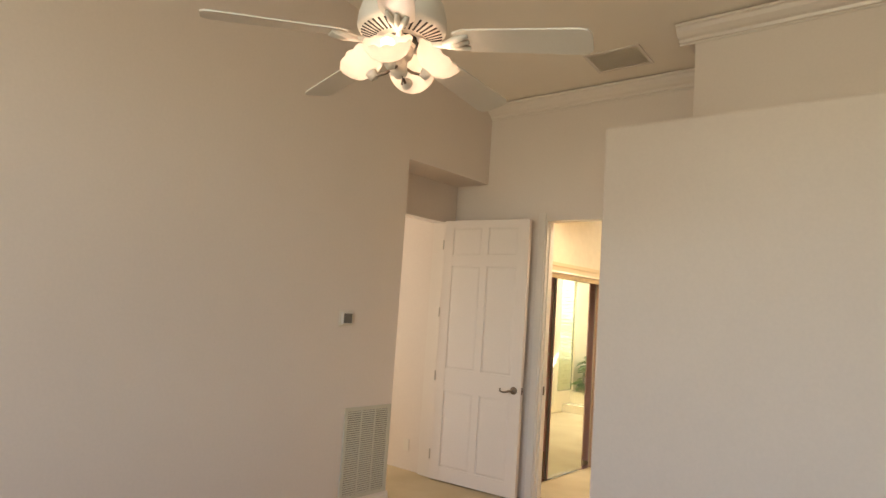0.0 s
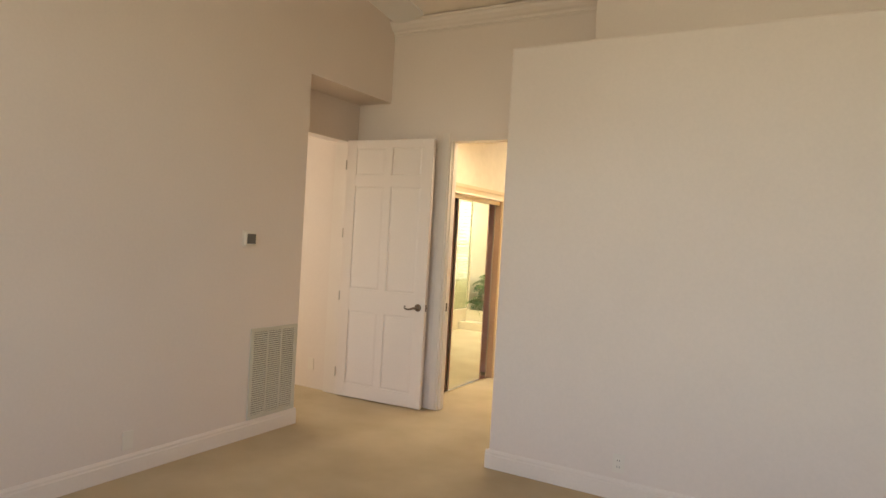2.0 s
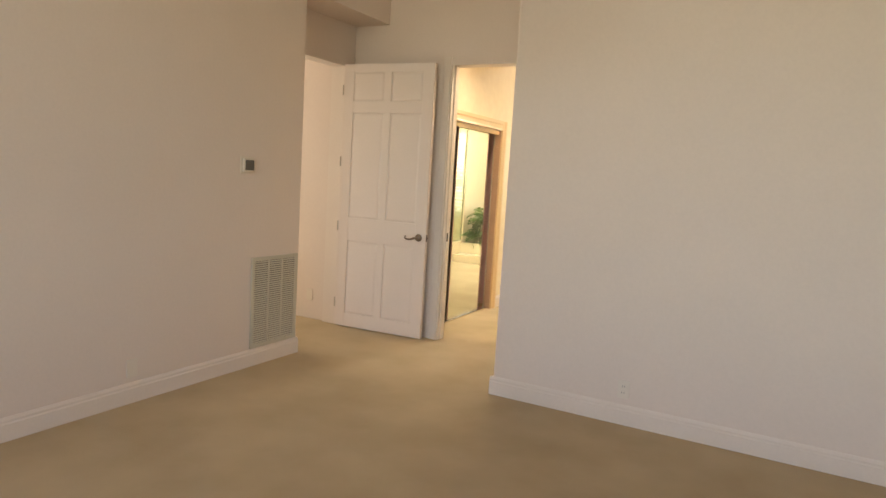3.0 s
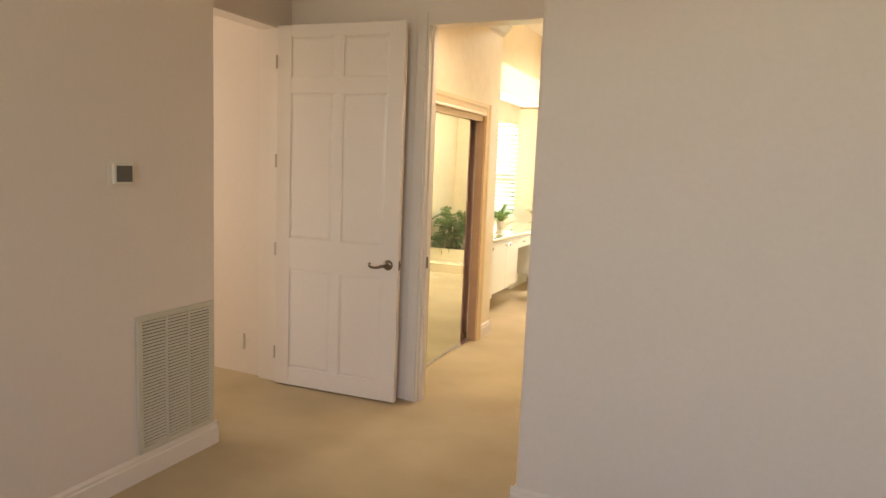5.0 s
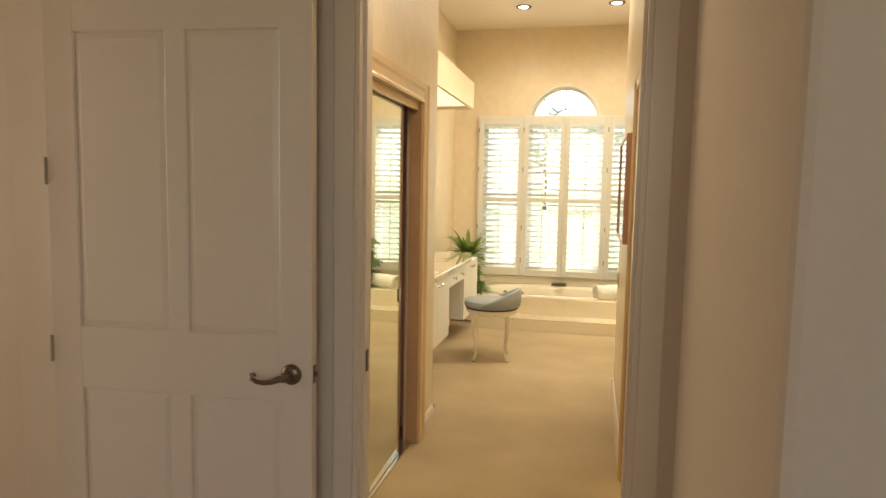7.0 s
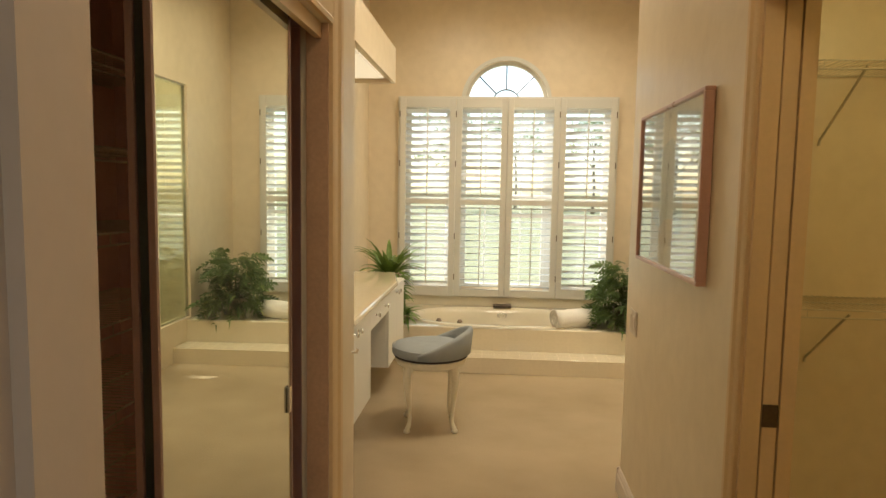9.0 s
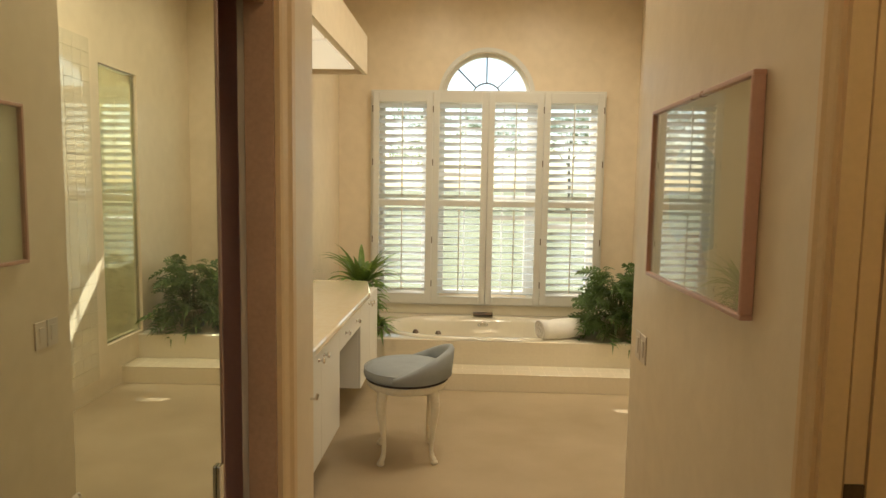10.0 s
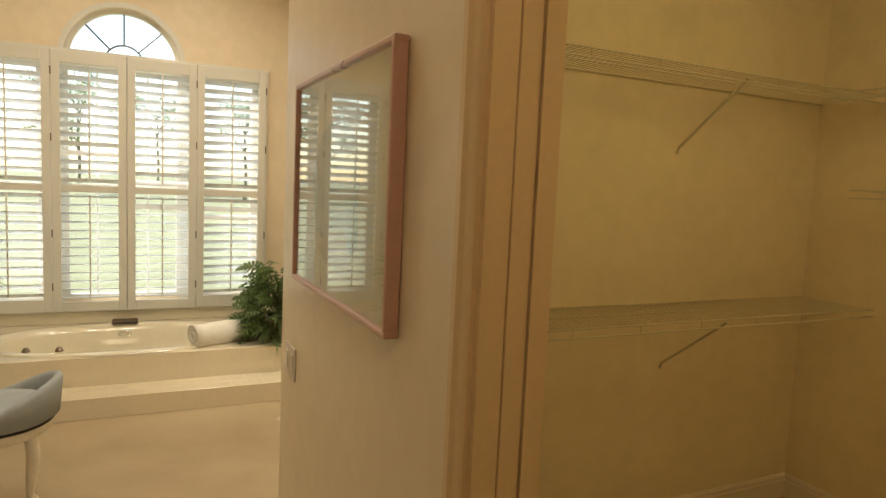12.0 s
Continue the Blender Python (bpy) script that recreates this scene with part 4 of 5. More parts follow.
def skin(bm, rings):
    for p, q in zip(rings, rings[1:]):
        for i in range(len(p)):
            bm.faces.new((p[i], p[(i + 1) % len(p)], q[(i + 1) % len(q)], q[i]))


NT = 96
bm = bmesh.new()
skin(bm, [rect_ring(bm, TC, XV, XS, YD + 0.02, YB - 0.03, 0.02, NT), rect_ring(bm, TC, XV, XS, YD + 0.02, YB - 0.03, ZD - 0.012, NT), rect_ring(bm, TC, XV, XS, YD + 0.032, YB - 0.03, ZD, NT), super_ring(bm, TC, TA + 0.01, TB + 0.01, ZD, NT), super_ring(bm, TC, TA + 0.01, TB + 0.01, ZD - 0.03, NT)])
tub_deck = solid("tub_deck", bm, M_TUB, "raised cream tub surround with a tiled front", "tub deck", "structure")
bm = bmesh.new()
rr = [(0.055, 0.0012), (0.05, 0.010), (0.03, 0.018), (0.0, 0.016), (-0.025, 0.004), (-0.045, -0.03), (-0.07, -0.12), (-0.11, -0.23), (-0.17, -0.285), (-0.25, -0.30)]
rings = [super_ring(bm, TC, TA + d, TB + d, ZD + z, NT) for d, z in rr]
skin(bm, rings)
bm.faces.new(rings[-1])
tub = solid("bathtub", bm, M_TUB, "glossy cream oval whirlpool tub set in the deck", "bathtub", smooth=True)
bm = bmesh.new()
lathe(bm, [(0.022, -0.004), (0.032, -0.004), (0.036, 0.003), (0.030, 0.007), (0.022, 0.004)], 24, m=Matrix.Translation((-2.40, TC[1] + TB - 0.055, ZD - 0.055)) @ Matrix.Rotation(radians(100), 4, "X") @ Matrix.Diagonal((1.35, 0.8, 1, 1)))
part("overflow_ring", bm, M_CHROME, tub, "chrome oval overflow ring", True)
spout = thing("tub_spout", (-2.40, TC[1] + TB + 0.02, ZD + 0.002), "dark bronze slot spout on the rim of the tub", "faucet")
part_box("body", spout, (-0.095, 0.095, -0.055, 0.055, 0.018, 0.04), M_BRONZE, 0.008)
part_box("mouth", spout, (-0.085, 0.085, -0.058, -0.0545, 0.022, 0.034), M_DARK, 0.001)
part_box("foot", spout, (-0.05, 0.05, -0.02, 0.05, 0.0, 0.0185), M_BRONZE, 0.004)
for x, y in ((-2.985, 10.93), (-2.79, 10.90)):
    k = thing("tub_control", (x, y, ZD - 0.002), "small bronze air control on the tub rim", "tub control", "tub air controls")
    bm = bmesh.new()
    lathe(bm, [(0.026, 0.002), (0.026, 0.012), (0.020, 0.016), (0.017, 0.026), (0.013, 0.029), (0.001, 0.030)], 20)
    part("knob", bm, M_BRONZE, k, "", True)

# rolled towel
ta, tb = Vector((-1.95, 10.78, ZD + 0.083)), Vector((-1.60, 10.93, ZD + 0.083))
bm = bmesh.new()
ax = (tb - ta).normalized()
sd = Vector((-ax.y, ax.x, 0))
n = 84
rowsv = []
for i in range(n + 1):
    t = i / n
    ang = t * 2 * math.pi * 3.75
    r = 0.010 + 0.07 * t
    col = []
    for j in range(9):
        s = j / 8
        w = 0.004 * math.sin(9 * s + 3 * t) + 0.003 * math.sin(17 * s + ang)
        end = (0.010 * math.sin(ang * 0.7)) * (1 if j == 8 else (-1 if j == 0 else 0))
        col.append(bm.verts.new(ta + ax * ((tb - ta).length * s + end) + sd * ((r + w) * math.cos(ang)) + Vector((0, 0, (r + w) * math.sin(ang)))))
    rowsv.append(col)
for p, q in zip(rowsv, rowsv[1:]):
    for j in range(8):
        bm.faces.new((p[j], p[j + 1], q[j + 1], q[j]))
tw = solid("rolled_towel", bm, M_TOWEL, "rolled white terry towel lying on the tub rim", "towel", smooth=True)
md_ = tw.modifiers.new("thick", "SOLIDIFY")
md_.thickness, md_.offset = 0.0185, 0

# ---- vanity ----
VX, VZ0, VT = -3.245, 0.22, 0.83


def knob(parent, at):
    bm = bmesh.new()
    lathe(bm, [(0.012, 0.0), (0.006, 0.004), (0.006, 0.014), (0.014, 0.020), (0.016, 0.026), (0.012, 0.031), (0.001, 0.033)], 16, m=Matrix.Translation(at) @ Matrix.Rotation(math.pi / 2, 4, "Y"))
    part("knob", bm, M_CHROME, parent, "round chrome knob", True)


def cabinet(y0, y1, z0, doors, label, knob_z):
    c = thing("vanity_cabinet", (VX, y0, 0), label, "cabinet", "vanity cabinet units")
    part_box("body", c, (XV - VX + 0.002, -0.021, 0.001, y1 - y0 - 0.001, z0, VT - 0.042), M_CAB, 0.002)
    w = (y1 - y0) / len(doors)
    for i, side in enumerate(doors):
        d = part_box("door", c, (-0.0205, -0.001, i * w + 0.002, (i + 1) * w - 0.002, z0 + 0.001, VT - 0.045), M_CAB, 0.002)
        knob(d, (-0.001, (i + (0.88 if side > 0 else (0.12 if side < 0 else 0.5))) * w, knob_z))
    return c


cabinet(7.46, 8.14, VZ0, (1, ), "white flush wall-hung vanity cabinet", 0.73)
cabinet(8.14, 9.02, VZ0, (1, -1), "white flush two-door vanity cabinet with chrome knobs", 0.73)
cabinet(9.02, 9.70, 0.645, (0, 0), "white vanity drawers over the knee space", 0.715)
cabinet(9.70, 10.46, VZ0, (1, -1), "white flush two-door vanity cabinet beside the tub", 0.73)
boxes("baseboard_toe_kick", [(XV, -3.55, 7.46, 9.02, 0.001, VZ0), (XV, -3.55, 9.70, 10.46, 0.001, VZ0)], M_CAB, "recessed white toe kick", "toe kick")
baseboard("baseboard_knee", (XV, 9.02, 0), (XV, 9.70, 0), (1, 0, 0))
ctop = thing("countertop", (0, 0, 0), "glossy peach cultured marble vanity top with an oval basin", "countertop")
SC, SA, SB = (-3.53, 8.42), 0.17, 0.235
bm = bmesh.new()
X0, X1, Y0, Y1 = XV + 0.001, VX + 0.022, 7.44, 10.485
skin(bm, [rect_ring(bm, SC, X0, X1 - 0.01, Y0, Y1, VT - 0.04, 64), rect_ring(bm, SC, X0, X1, Y0, Y1, VT - 0.034, 64), rect_ring(bm, SC, X0, X1, Y0, Y1, VT - 0.008, 64), rect_ring(bm, SC, X0, X1 - 0.006, Y0, Y1, VT, 64)] + [super_ring(bm, SC, SA + d, SB + d, VT + z, 64, 2) for d, z in ((0.02, 0), (0.012, 0.006), (0.0, 0.004), (-0.01, -0.01), (-0.03, -0.06), (-0.07, -0.11), (-0.12, -0.13))])
part("slab", bm, M_COUNTER, ctop)
part_box("backsplash", ctop, (XV + 0.001, XV + 0.021, 7.44, 10.485, VT - 0.001, VT + 0.095), M_COUNTER, 0.004)
vm = thing("vanity_mirror", (XV, 7.46, VT + 0.10), "large frameless mirror on the wall behind the vanity", "mirror", "", "structure")
part_box("mirror_pane", vm, (0.002, 0.008, 0, 3.06, 0, 1.255), M_MIRROR, 0)
fc = thing("sink_faucet", (-3.72, 8.42, VT + 0.0005), "chrome basin faucet on the vanity top", "faucet")
bm = bmesh.new()
lathe(bm, [(0.028, 0), (0.028, 0.008), (0.014, 0.02), (0.012, 0.08), (0.001, 0.082)], 16)
sweep(bm, [(0, 0, 0.07), (0.02, 0, 0.11), (0.07, 0, 0.125), (0.12, 0, 0.10), (0.125, 0, 0.085)], [0.012, 0.012, 0.011, 0.010, 0.010], 10)
part("spout", bm, M_CHROME, fc, "", True)
for s in (-0.1, 0.1):
    bm = bmesh.new()
    lathe(bm, [(0.024, 0), (0.022, 0.008), (0.012, 0.02), (0.012, 0.04), (0.026, 0.05), (0.022, 0.062), (0.001, 0.064)], 16, (0, s, 0))
    part("handle", bm, M_CHROME, fc, "", True)

# soffit with its lit diffuser
boxes("wall_soffit", [(XV, -3.36, YC, 10.63, 2.46, 2.715), (-3.39, -3.36, YC, 10.63, 2.425, 2.46), (XV, -3.39, 10.60, 10.63, 2.425, 2.46)], M_BATHWALL, "cream soffit over the vanity", "soffit")
df = thing("soffit_light", (0, 0, 0), "lit frosted diffuser under the vanity soffit", "ceiling light")
for k in range(3):
    part_box("diffuser", df, (XV + 0.06, -3.44, 7.55 + k * 1.0, 8.50 + k * 1.0, 2.445, 2.459), M_DIFF, 0.003)
# Fixtures for the two real downlights and the three added ones.
for sx, sy in ((-2.86, 10.85), (-1.85, 10.85), (-2.35, 8.9), (-1.55, 9.4), (-0.3, 10.2)):
    l = thing("recessed_and_added_light", (sx, sy, ZB - 0.0005), "lit recessed downlight in the bathroom ceiling, the last three added as fill", "ceiling light", "recessed bath lights")
    bm = bmesh.new()
    lathe(bm, [(0.055, -0.001), (0.062, -0.010), (0.085, -0.008), (0.088, 0.0)], 28)
    part("trim_ring", bm, M_BRASSY, l, "dark metal trim ring", True)
    bm = bmesh.new()
    lathe(bm, [(0.056, -0.002), (0.045, -0.009), (0.025, -0.013), (0.001, -0.014)], 24)
    part("lens", bm, M_SPOT, l, "glowing lamp face", True)
# Fixture that goes with the added corridor fill lamp.
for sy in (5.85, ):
    l = thing("recessed_and_added_light", (-2.35, sy, ZC - 0.0005), "unseen downlight added as fill in the corridor ceiling", "ceiling light", "recessed corridor lights")
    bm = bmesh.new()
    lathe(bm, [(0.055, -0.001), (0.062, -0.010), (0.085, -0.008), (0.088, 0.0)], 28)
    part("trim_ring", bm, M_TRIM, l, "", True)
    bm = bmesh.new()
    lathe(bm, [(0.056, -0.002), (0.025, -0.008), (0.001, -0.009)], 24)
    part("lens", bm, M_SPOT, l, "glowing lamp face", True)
cl = thing("closet_light", (-0.5, 6.6, 2.6), "plain round closet ceiling light", "ceiling light")
bm = bmesh.new()
lathe(bm, [(0.15, 0.0), (0.15, -0.02), (0.12, -0.06), (0.06, -0.085), (0.001, -0.09)], 24)
part("globe", bm, M_SHADE, cl, "", True)
bulb_lamp("closet_lamp_light", (-0.5, 6.6, 2.42), 4.5, (1.0, 0.84, 0.38), 0.1)

# ---- vanity chair ----
CX, CY = -2.885, 9.19
chair = thing("vanity_chair", (CX, CY, 0), "blue-grey upholstered swivel vanity chair on cream cabriole legs", "chair")
bm = bmesh.new()
lathe(bm, [(0.001, 0.475), (0.235, 0.475), (0.248, 0.483), (0.252, 0.50), (0.249, 0.518), (0.238, 0.531), (0.20, 0.543), (0.12, 0.552), (0.001, 0.555)], 48)
part("seat", bm, M_FABRIC, chair, "blue-grey woven seat cushion", True)
bm = bmesh.new()
lathe(bm, [(0.244, 0.529), (0.2475, 0.532), (0.251, 0.529), (0.2475, 0.526), (0.244, 0.529)], 48)
part("piping", bm, M_FABRIC, chair, "", True)
bm = bmesh.new()
NB = 40
rings = []
for i in range(NB + 1):
    a = radians(-98 + 196 * i / NB) + radians(-4)
    e = math.cos(radians(-90 + 180 * i / NB))
    h = 0.012 + 0.135 * max(0, e) ** 1.15
    c, s = math.cos(a), math.sin(a)
    ring = []
    for r, z in ((0.236, 0.49), (0.258, 0.49), (0.266, 0.50 + h * 0.5), (0.272, 0.50 + h * 0.92), (0.262, 0.508 + h), (0.246, 0.51 + h), (0.232, 0.50 + h * 0.92), (0.226, 0.50 + h * 0.5)):
        ring.append(bm.verts.new((r * c, r * s, z)))
    rings.append(ring)
for p, q in zip(rings, rings[1:]):
    for j in range(8):
        bm.faces.new((p[j], p[(j + 1) % 8], q[(j + 1) % 8], q[j]))
bm.faces.new(rings[0])
bm.faces.new(rings[-1][::-1])
part("backrest", bm, M_FABRIC, chair, "low curved wrap-around back", True)
bm = bmesh.new()
lathe(bm, [(0.001, 0.463), (0.236, 0.463), (0.24, 0.468), (0.236, 0.474), (0.001, 0.474)], 40)
part("swivel_plate", bm, M_DARK, chair, "dark swivel gap", True)
bm = bmesh.new()
lathe(bm, [(0.001, 0.462), (0.226, 0.462), (0.232, 0.456), (0.232, 0.438), (0.226, 0.428), (0.218, 0.418), (0.20, 0.418), (0.001, 0.43)], 40)
part("apron", bm, M_LEG, chair, "cream painted apron ring", True)
bm = bmesh.new()
LEG = [(0.19, 0.45, 0.026), (0.205, 0.40, 0.030), (0.214, 0.35, 0.0295), (0.213, 0.30, 0.026), (0.205, 0.24, 0.021), (0.195, 0.17, 0.0165), (0.189, 0.11, 0.014), (0.190, 0.07, 0.0135), (0.197, 0.045, 0.016), (0.206, 0.03, 0.019), (0.211, 0.02, 0.017)]
loops = [[bm.verts.new((x + r * 0.96 * math.cos(2 * math.pi * k / 14), 0.88 * r * math.sin(2 * math.pi * k / 14), z)) for k in range(14)] for x, z, r in LEG]
for p, q in zip(loops, loops[1:]):
    for k in range(14):
        bm.faces.new((p[k], q[k], q[(k + 1) % 14], p[(k + 1) % 14]))
lathe(bm, [(0.001, 0.0), (0.016, 0.0), (0.022, 0.008), (0.019, 0.02), (0.001, 0.028)], 12, (0.214, 0, 0))
leg = finish(bm, "leg", M_LEG, True)
for a in (52, 142, 232, 322):
    l = new("leg", leg)
    l.parent = chair
    l.matrix_basis = pose(0, 0, 0, 0, 0, a + 1)

# Small hook shape put in place of a pale scratch on the corner.
bm = bmesh.new()
tube(bm, (XL, 7.385, 0.93), (XL + 0.022, 7.385, 0.93), 0.004, n=8)
tube(bm, (XL + 0.018, 7.385, 0.93), (XL + 0.022, 7.385, 0.945), 0.005, n=8)
solid("scratch_stand_in", bm, M_CHROME, "tiny metal hook standing in for a pale scratch on the wall corner", "hook")

# ---- plants ----
PR = random.Random(5)


def blade_leaf(bm, base, tip_dir, length, width, droop, rng, folds=6):
    """A strap leaf that arches from base."""
    d = Vector(tip_dir).normalized()
    side = d.cross(Vector((0, 0, 1)))
    side = side.normalized() if side.length > 0.01 else Vector((1, 0, 0))
    p, q = Vector(base), d.copy()
    prev = None
    for k in range(folds + 1):
        t = k / folds
        w = width * (0.35 + 0.65 * math.sin(math.pi * min(1, t * 0.9 + 0.12))) * (1 - t ** 3)
        a, b, c = bm.verts.new(p - side * w), bm.verts.new(p - Vector((0, 0, w * 0.35))), bm.verts.new(p + side * w)
        if prev:
            bm.faces.new((prev[0], prev[1], b, a))
            bm.faces.new((prev[1], prev[2], c, b))
        prev = (a, b, c)
        p = p + q * (length / folds)
        q = (q + Vector((0, 0, -droop / folds))).normalized()


def lobed_leaf(bm, base, out, size, rng):
    """A deeply cut philodendron leaf: narrow drooping fingers off a midrib."""
    d = Vector(out).normalized()
    side = d.cross(Vector((0, 0, 1))).normalized()
    up = side.cross(d).normalized()
    roll = rng.uniform(-0.6, 0.6)
    side = side * math.cos(roll) + up * math.sin(roll)
    sag = rng.uniform(0.25, 0.6)
    p0 = Vector(base)

    def rib(t):
        return p0 + d * (size * t) + Vector((0, 0, -sag * size * t * t))

    for k in range(6):
        t = 0.08 + 0.145 * k
        m, m2 = rib(t), rib(t + 0.09)
        l = size * (0.40 * math.sin(math.pi * (0.22 + 0.66 * t)) + 0.05) * rng.uniform(0.85, 1.1)
        for s in (-1, 1):
            e = (side * s * 0.9 + d * (0.35 + 0.5 * t)).normalized()
            mid, tip = m + e * l * 0.55, m + e * l + Vector((0, 0, -0.30 * l))
            v = [bm.verts.new(q) for q in (m, mid - d * size * 0.035, mid + d * size * 0.085, m2, tip)]
            bm.faces.new((v[0], v[1], v[2], v[3]))
            bm.faces.new((v[1], v[4], v[2]))
    a, b = rib(0.9), rib(1.18)
    bm.faces.new([bm.verts.new(q) for q in (a - side * 0.035 * size, b, a + side * 0.035 * size)])
    a, b = rib(0.0), rib(0.92)
    c = rib(0.5)
    w = side * 0.010 * size
    v = [bm.verts.new(q) for q in (a - w, a + w, c - w, c + w, b - w * 0.5, b + w * 0.5)]
    bm.faces.new((v[0], v[1], v[3], v[2]))
    bm.faces.new((v[2], v[3], v[5], v[4]))


def pot(parent, r, h, mat=None, label="glazed brown pot"):
    bm = bmesh.new()
    lathe(bm, [(0.001, 0.0), (r * 0.72, 0.0), (r * 0.95, h * 0.85), (r, h * 0.88), (r, h), (r * 0.9, h), (r * 0.88, h * 0.9), (0.001, h * 0.9)], 24)
    part("pot", bm, mat or M_POT, parent, label, True)
    bm = bmesh.new()
    lathe(bm, [(0.001, h * 0.915), (r * 0.87, h * 0.91)], 24)
    part("soil", bm, M_SOIL, parent)


ph = thing("philodendron", (-1.28, 11.02, ZD + 0.001), "bushy dark green split-leaf philodendron on the tub deck", "potted plant")
pot(ph, 0.13, 0.16)
bm, bs = bmesh.new(), bmesh.new()
for k in range(170):
    a, el = PR.uniform(0, 2 * math.pi), radians(PR.uniform(-38, 85))
    lift = math.sin(max(0, el))
    r = (0.07 + 0.17 * PR.random() ** 0.7) * (1.1 - 0.45 * lift)
    p = Vector((r * math.cos(a), max(r * math.sin(a), -0.19), 0.13 + 0.46 * lift * PR.uniform(0.55, 1) - (PR.uniform(0, 0.06) if el < 0 else 0)))
    o = Vector((math.cos(a), math.sin(a), PR.uniform(-0.15, 0.75) * (0.4 + lift)))
    sz = PR.uniform(0.17, 0.29) * (1.0 - 0.25 * lift)
    if p.x + o.x * sz > 0.28:
        o.x *= -0.4
    lobed_leaf(bm, p, o, sz, PR)
    if k % 2 == 0:
        sweep(bs, [(0.03 * math.cos(a), 0.03 * math.sin(a), 0.14), (p.x * 0.6, p.y * 0.6, 0.10 + p.z * 0.65), p], [0.004, 0.0035, 0.003], 5)
part("foliage", bm, M_LEAF, ph, "split glossy leaves")
tagged(part("stem_cluster", bs, M_STEM, ph), kind="stuff")


def spider(name, at, n, lo, hi, wid, label, r, h, seed, trail=0, rise=(0.5, 1.9), mat=None, pot_label="glazed brown pot"):
    rng = random.Random(seed)
    s = thing(name, at, label, "potted plant")
    pot(s, r, h, mat, pot_label)
    bm = bmesh.new()
    for k in range(n):
        a = rng.uniform(0, 2 * math.pi)
        e = rng.uniform(*rise)
        blade_leaf(bm, (0.3 * r * math.cos(a), 0.3 * r * math.sin(a), h * 0.9), (math.cos(a), math.sin(a), e), rng.uniform(lo, hi), wid * rng.uniform(0.7, 1.1), rng.uniform(1.0, 2.4), rng)
    for k in range(trail):
        a = rng.uniform(-1.6, 0.7)
        c, sn = math.cos(a), math.sin(a)
        z = rng.uniform(0.02, h)
        blade_leaf(bm, (r * c * 0.9, r * sn * 0.9, z), (c, sn, rng.uniform(-0.3, 0.9)), rng.uniform(0.10, 0.2), wid * 0.9, rng.uniform(1.0, 2.2), rng, 4)
    part("foliage", bm, M_FERN, s, "arching strap leaves")
    return s


spider("spider_plant", (-3.45, 10.93, ZD + 0.001), 46, 0.26, 0.50, 0.030, "arching green spider plant on the tub deck", 0.10, 0.44, 11, 60, (0.6, 3.6))
spider("spider_plant", (-3.30, 10.86, ZD + 0.001), 40, 0.12, 0.22, 0.013, "low trailing green plant at the corner of the tub", 0.06, 0.07, 12, 10)
spider("spider_plant", (-3.64, 9.47, VT + 0.0005), 170, 0.12, 0.24, 0.0032, "small grassy plant in a silvery pot on the vanity top", 0.055, 0.085, 13, rise=(0.7, 3.2), mat=M_SILVER, pot_label="silvery metal pot")

# ---- shower ----
sg = thing("shower_glass", (XS, 10.21, 0.345), "greenish fixed shower glass panel in a thin metal frame", "shower glass", "", "structure")
pn = part_box("pane", sg, (0.03, 0.038, 0.012, 0.548, 0.012, 2.063), M_SHOWER, 0)
pn.visible_shadow = False
bm = bmesh.new()
for a in ((0, 0.012, 0, 2.075), (0.548, 0.56, 0, 2.075), (0.012, 0.548, 0, 0.012), (0.012, 0.548, 2.063, 2.075)):
    box(bm, 0.02, 0.05, a[0], a[1], a[2], a[3], 0.002)
part("metal_frame", bm, M_CHROME, sg)

# ---- bedroom windows behind the walk ----
for nm, xa, xb in (("window_4", -2.15, 0.35), ("window_5", 1.0, 2.8)):
    w = thing(nm, (0, 0, 0), "wide white bedroom window", "window", "", "structure")
    bm = bmesh.new()
    for a in ((xa, xa + 0.05, 0.9, 3.4), (xb - 0.05, xb, 0.9, 3.4), (xa + 0.05, xb - 0.05, 0.9, 0.95), (xa + 0.05, xb - 0.05, 3.35, 3.4)):
        box(bm, a[0], a[1], -2.8, -2.74, a[2], a[3], 0.003)
    part("window_frame", bm, M_SHUT, w)

# ---- outside ----
bm = bmesh.new()
box(bm, -900, 900, -900, 900, -0.6, -0.25)
solid("ground", bm, M_GRASS, "mown green lawn reaching to the horizon", "lawn", "structure")


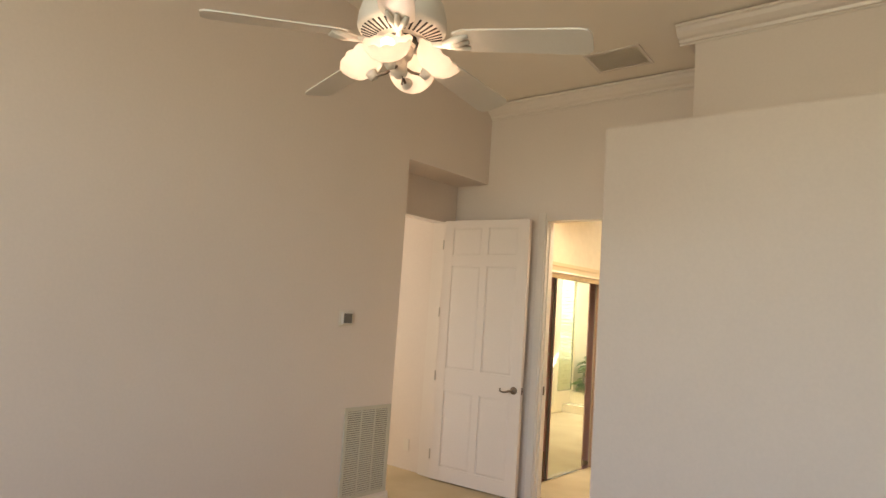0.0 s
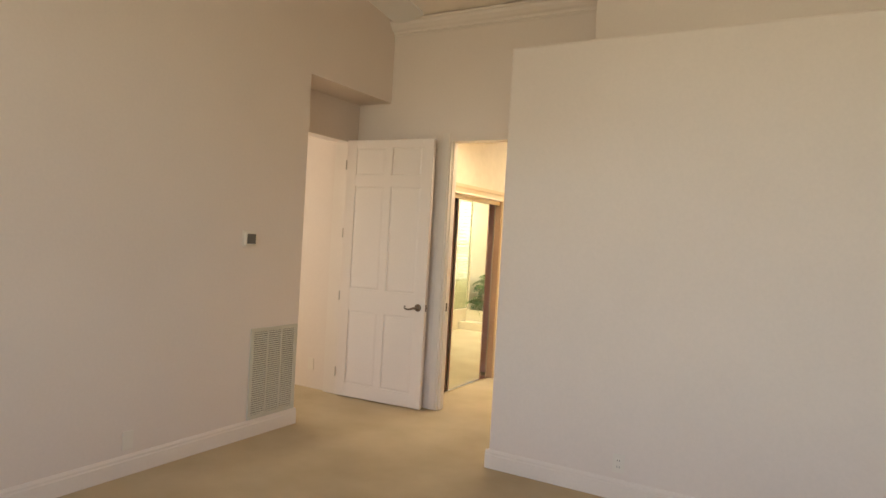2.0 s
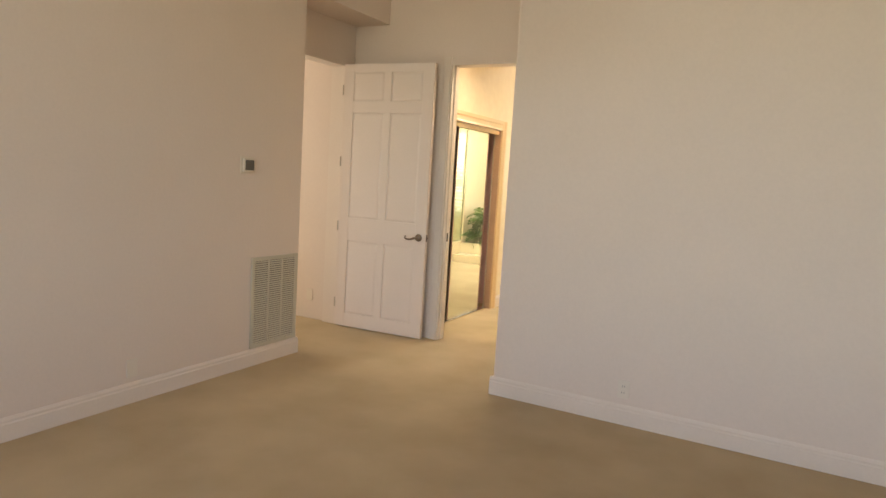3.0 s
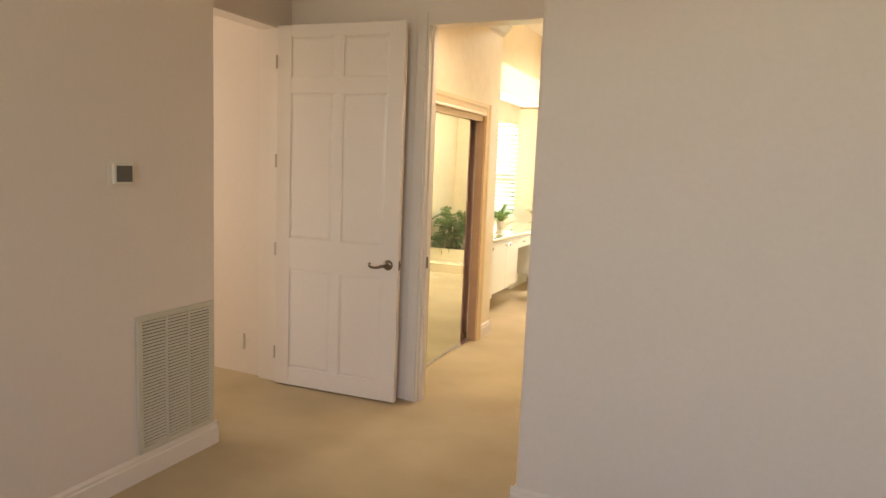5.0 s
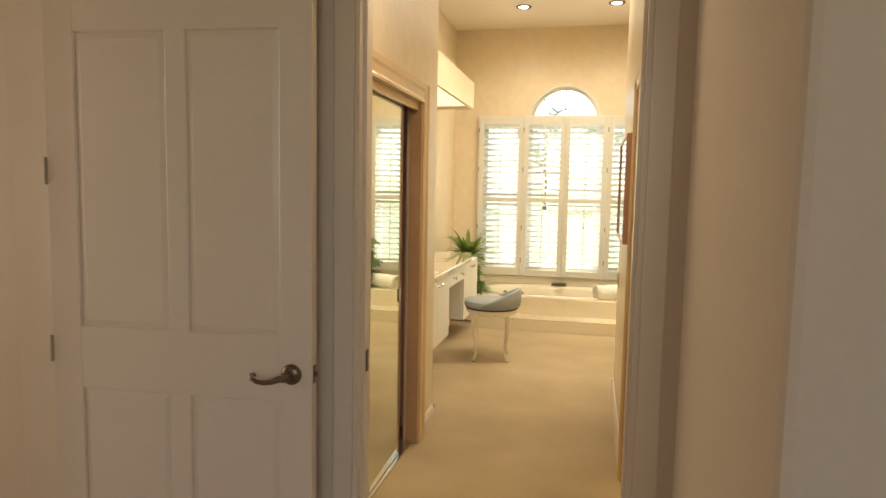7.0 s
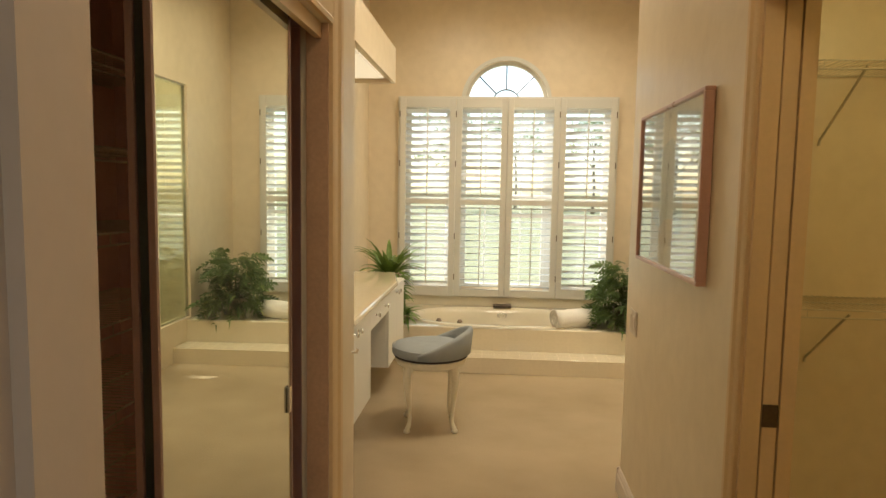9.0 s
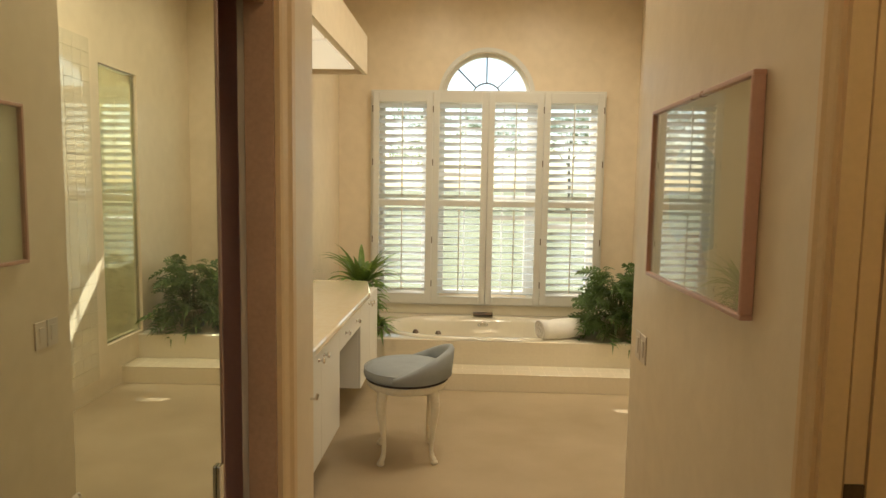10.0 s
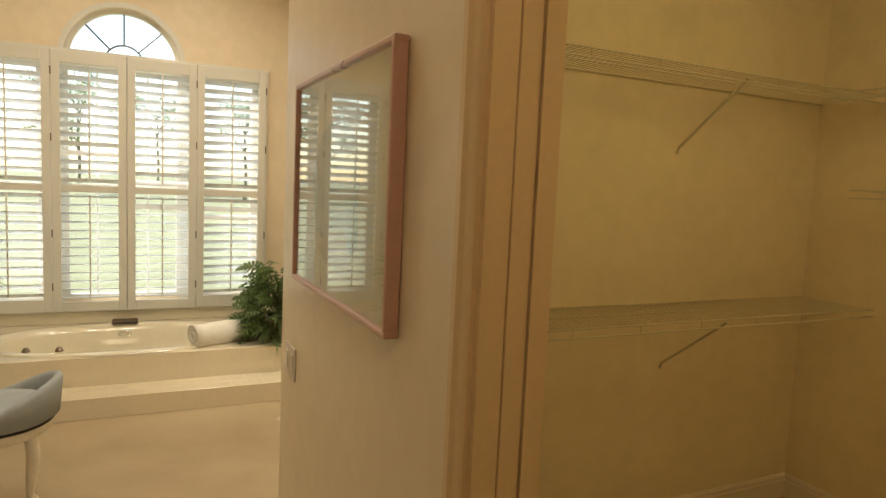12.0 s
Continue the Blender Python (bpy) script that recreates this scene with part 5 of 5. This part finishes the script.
def tree(at, h, spread, seed):
    rng = random.Random(seed)
    t = thing("tree", at, "leafy garden tree with a pale crown beyond the lawn", "tree", "garden trees")
    bm = bmesh.new()
    sweep(bm, [(0, 0, -0.05), (0.05, 0, h * 0.25), (-0.06, 0.05, h * 0.5), (0, 0, h * 0.8)], [0.2, 0.15, 0.11, 0.04], 10)
    tips = []
    for k in range(9):
        a = rng.uniform(0, 6.28)
        z = h * rng.uniform(0.35, 0.75)
        tip = Vector((math.cos(a) * spread * rng.uniform(0.5, 1), math.sin(a) * spread * rng.uniform(0.5, 1), z + h * rng.uniform(0.08, 0.3)))
        sweep(bm, [(0, 0, z), tip * 0.5 + Vector((0, 0, z * 0.52)), tip], [0.07, 0.045, 0.015], 6)
        tips.append(tip)
    part("trunk", bm, M_BARK, t, "", True)
    bm = bmesh.new()
    for tip in tips + [Vector((0, 0, h * 0.85))]:
        for k in range(170):
            p = tip + Vector((rng.gauss(0, 0.55), rng.gauss(0, 0.55), rng.gauss(0.1, 0.4)))
            d = Vector((rng.uniform(-1, 1), rng.uniform(-1, 1), rng.uniform(-1, 0.6))).normalized() * rng.uniform(0.1, 0.2)
            e = d.orthogonal().normalized() * 0.07
            bm.faces.new([bm.verts.new(v) for v in (p - d, p + e, p + d, p - e)])
    part("crown", bm, M_TREELEAF, t)


for i, (x, y, h, s) in enumerate(((-16.5, 62, 8.5, 3.0), (5.6, 60, 8.5, 3.2), (-6.5, 66, 9.5, 3.6), (-0.5, 72, 10.0, 3.8))):
    tree((x, y, -0.25), h, s, 40 + i)

# ---- tiles, last ----


def tile_mesh(w, h, axis):
    """One glazed tile with eased edges, lying on the plane across axis."""
    bm = bmesh.new()
    t = 0.005
    box(bm, 0.0005, w - 0.0005, 0.0005, h - 0.0005, 0, t, 0.001, 1)
    if axis == "y":
        bmesh.ops.transform(bm, matrix=Matrix(((1, 0, 0, 0), (0, 0, -1, 0), (0, 1, 0, 0), (0, 0, 0, 1))), verts=bm.verts[:])
    return finish(bm, "tile", M_TILE)


TX0, TX1 = -3.22, XS
stp = thing("step_tub", (TX0, YP, 0), "low tiled step in front of the tub", "step", "", "structure")
part_box("core", stp, (0.0, TX1 - TX0, 0.0018, YD - YP + 0.02, 0.001, ZP - 0.0008), M_GROUT, 0)
NXT = 21
tw_ = (TX1 - TX0) / NXT
risers, treads, fronts = tile_mesh(tw_, ZP - 0.004, "y"), tile_mesh(tw_, (YD - YP) / 2, "z"), tile_mesh(tw_, (ZD - 0.016 - ZP) / 2, "y")
boxes("wall_tub_front", [(TX0, TX1, YD + 0.0008, YD + 0.0195, ZP - 0.02, ZD - 0.004)], M_GROUT, "grout bed of the tiled tub front", "tub front")
for i in range(NXT):
    for me, at in ((risers, (i * tw_, 0.006, 0.002)), (treads, (i * tw_, 0.0, ZP - 0.005)), (treads, (i * tw_, (YD - YP) / 2, ZP - 0.005))):
        o = new("tile", me)
        o.parent = stp
        o.location = at
    for k in range(2):
        o = new("tile", fronts)
        o.parent = tub_deck
        o.location = (TX0 + i * tw_, YD + 0.0055, ZP + k * (ZD - 0.016 - ZP) / 2)
bm = bmesh.new()
for i in range(17):
    for k in range(24):
        y, z = 8.37 + i * 0.1012, 0.0 + k * 0.1012 + 0.13
        box(bm, XS - 0.005, XS - 0.0005, y + 0.001, y + 0.1, z + 0.001, z + 0.1)
solid("wall_tile_field", bm, M_TILE, "small pale glazed tiles on the shower wall", "tiles", "stuff")
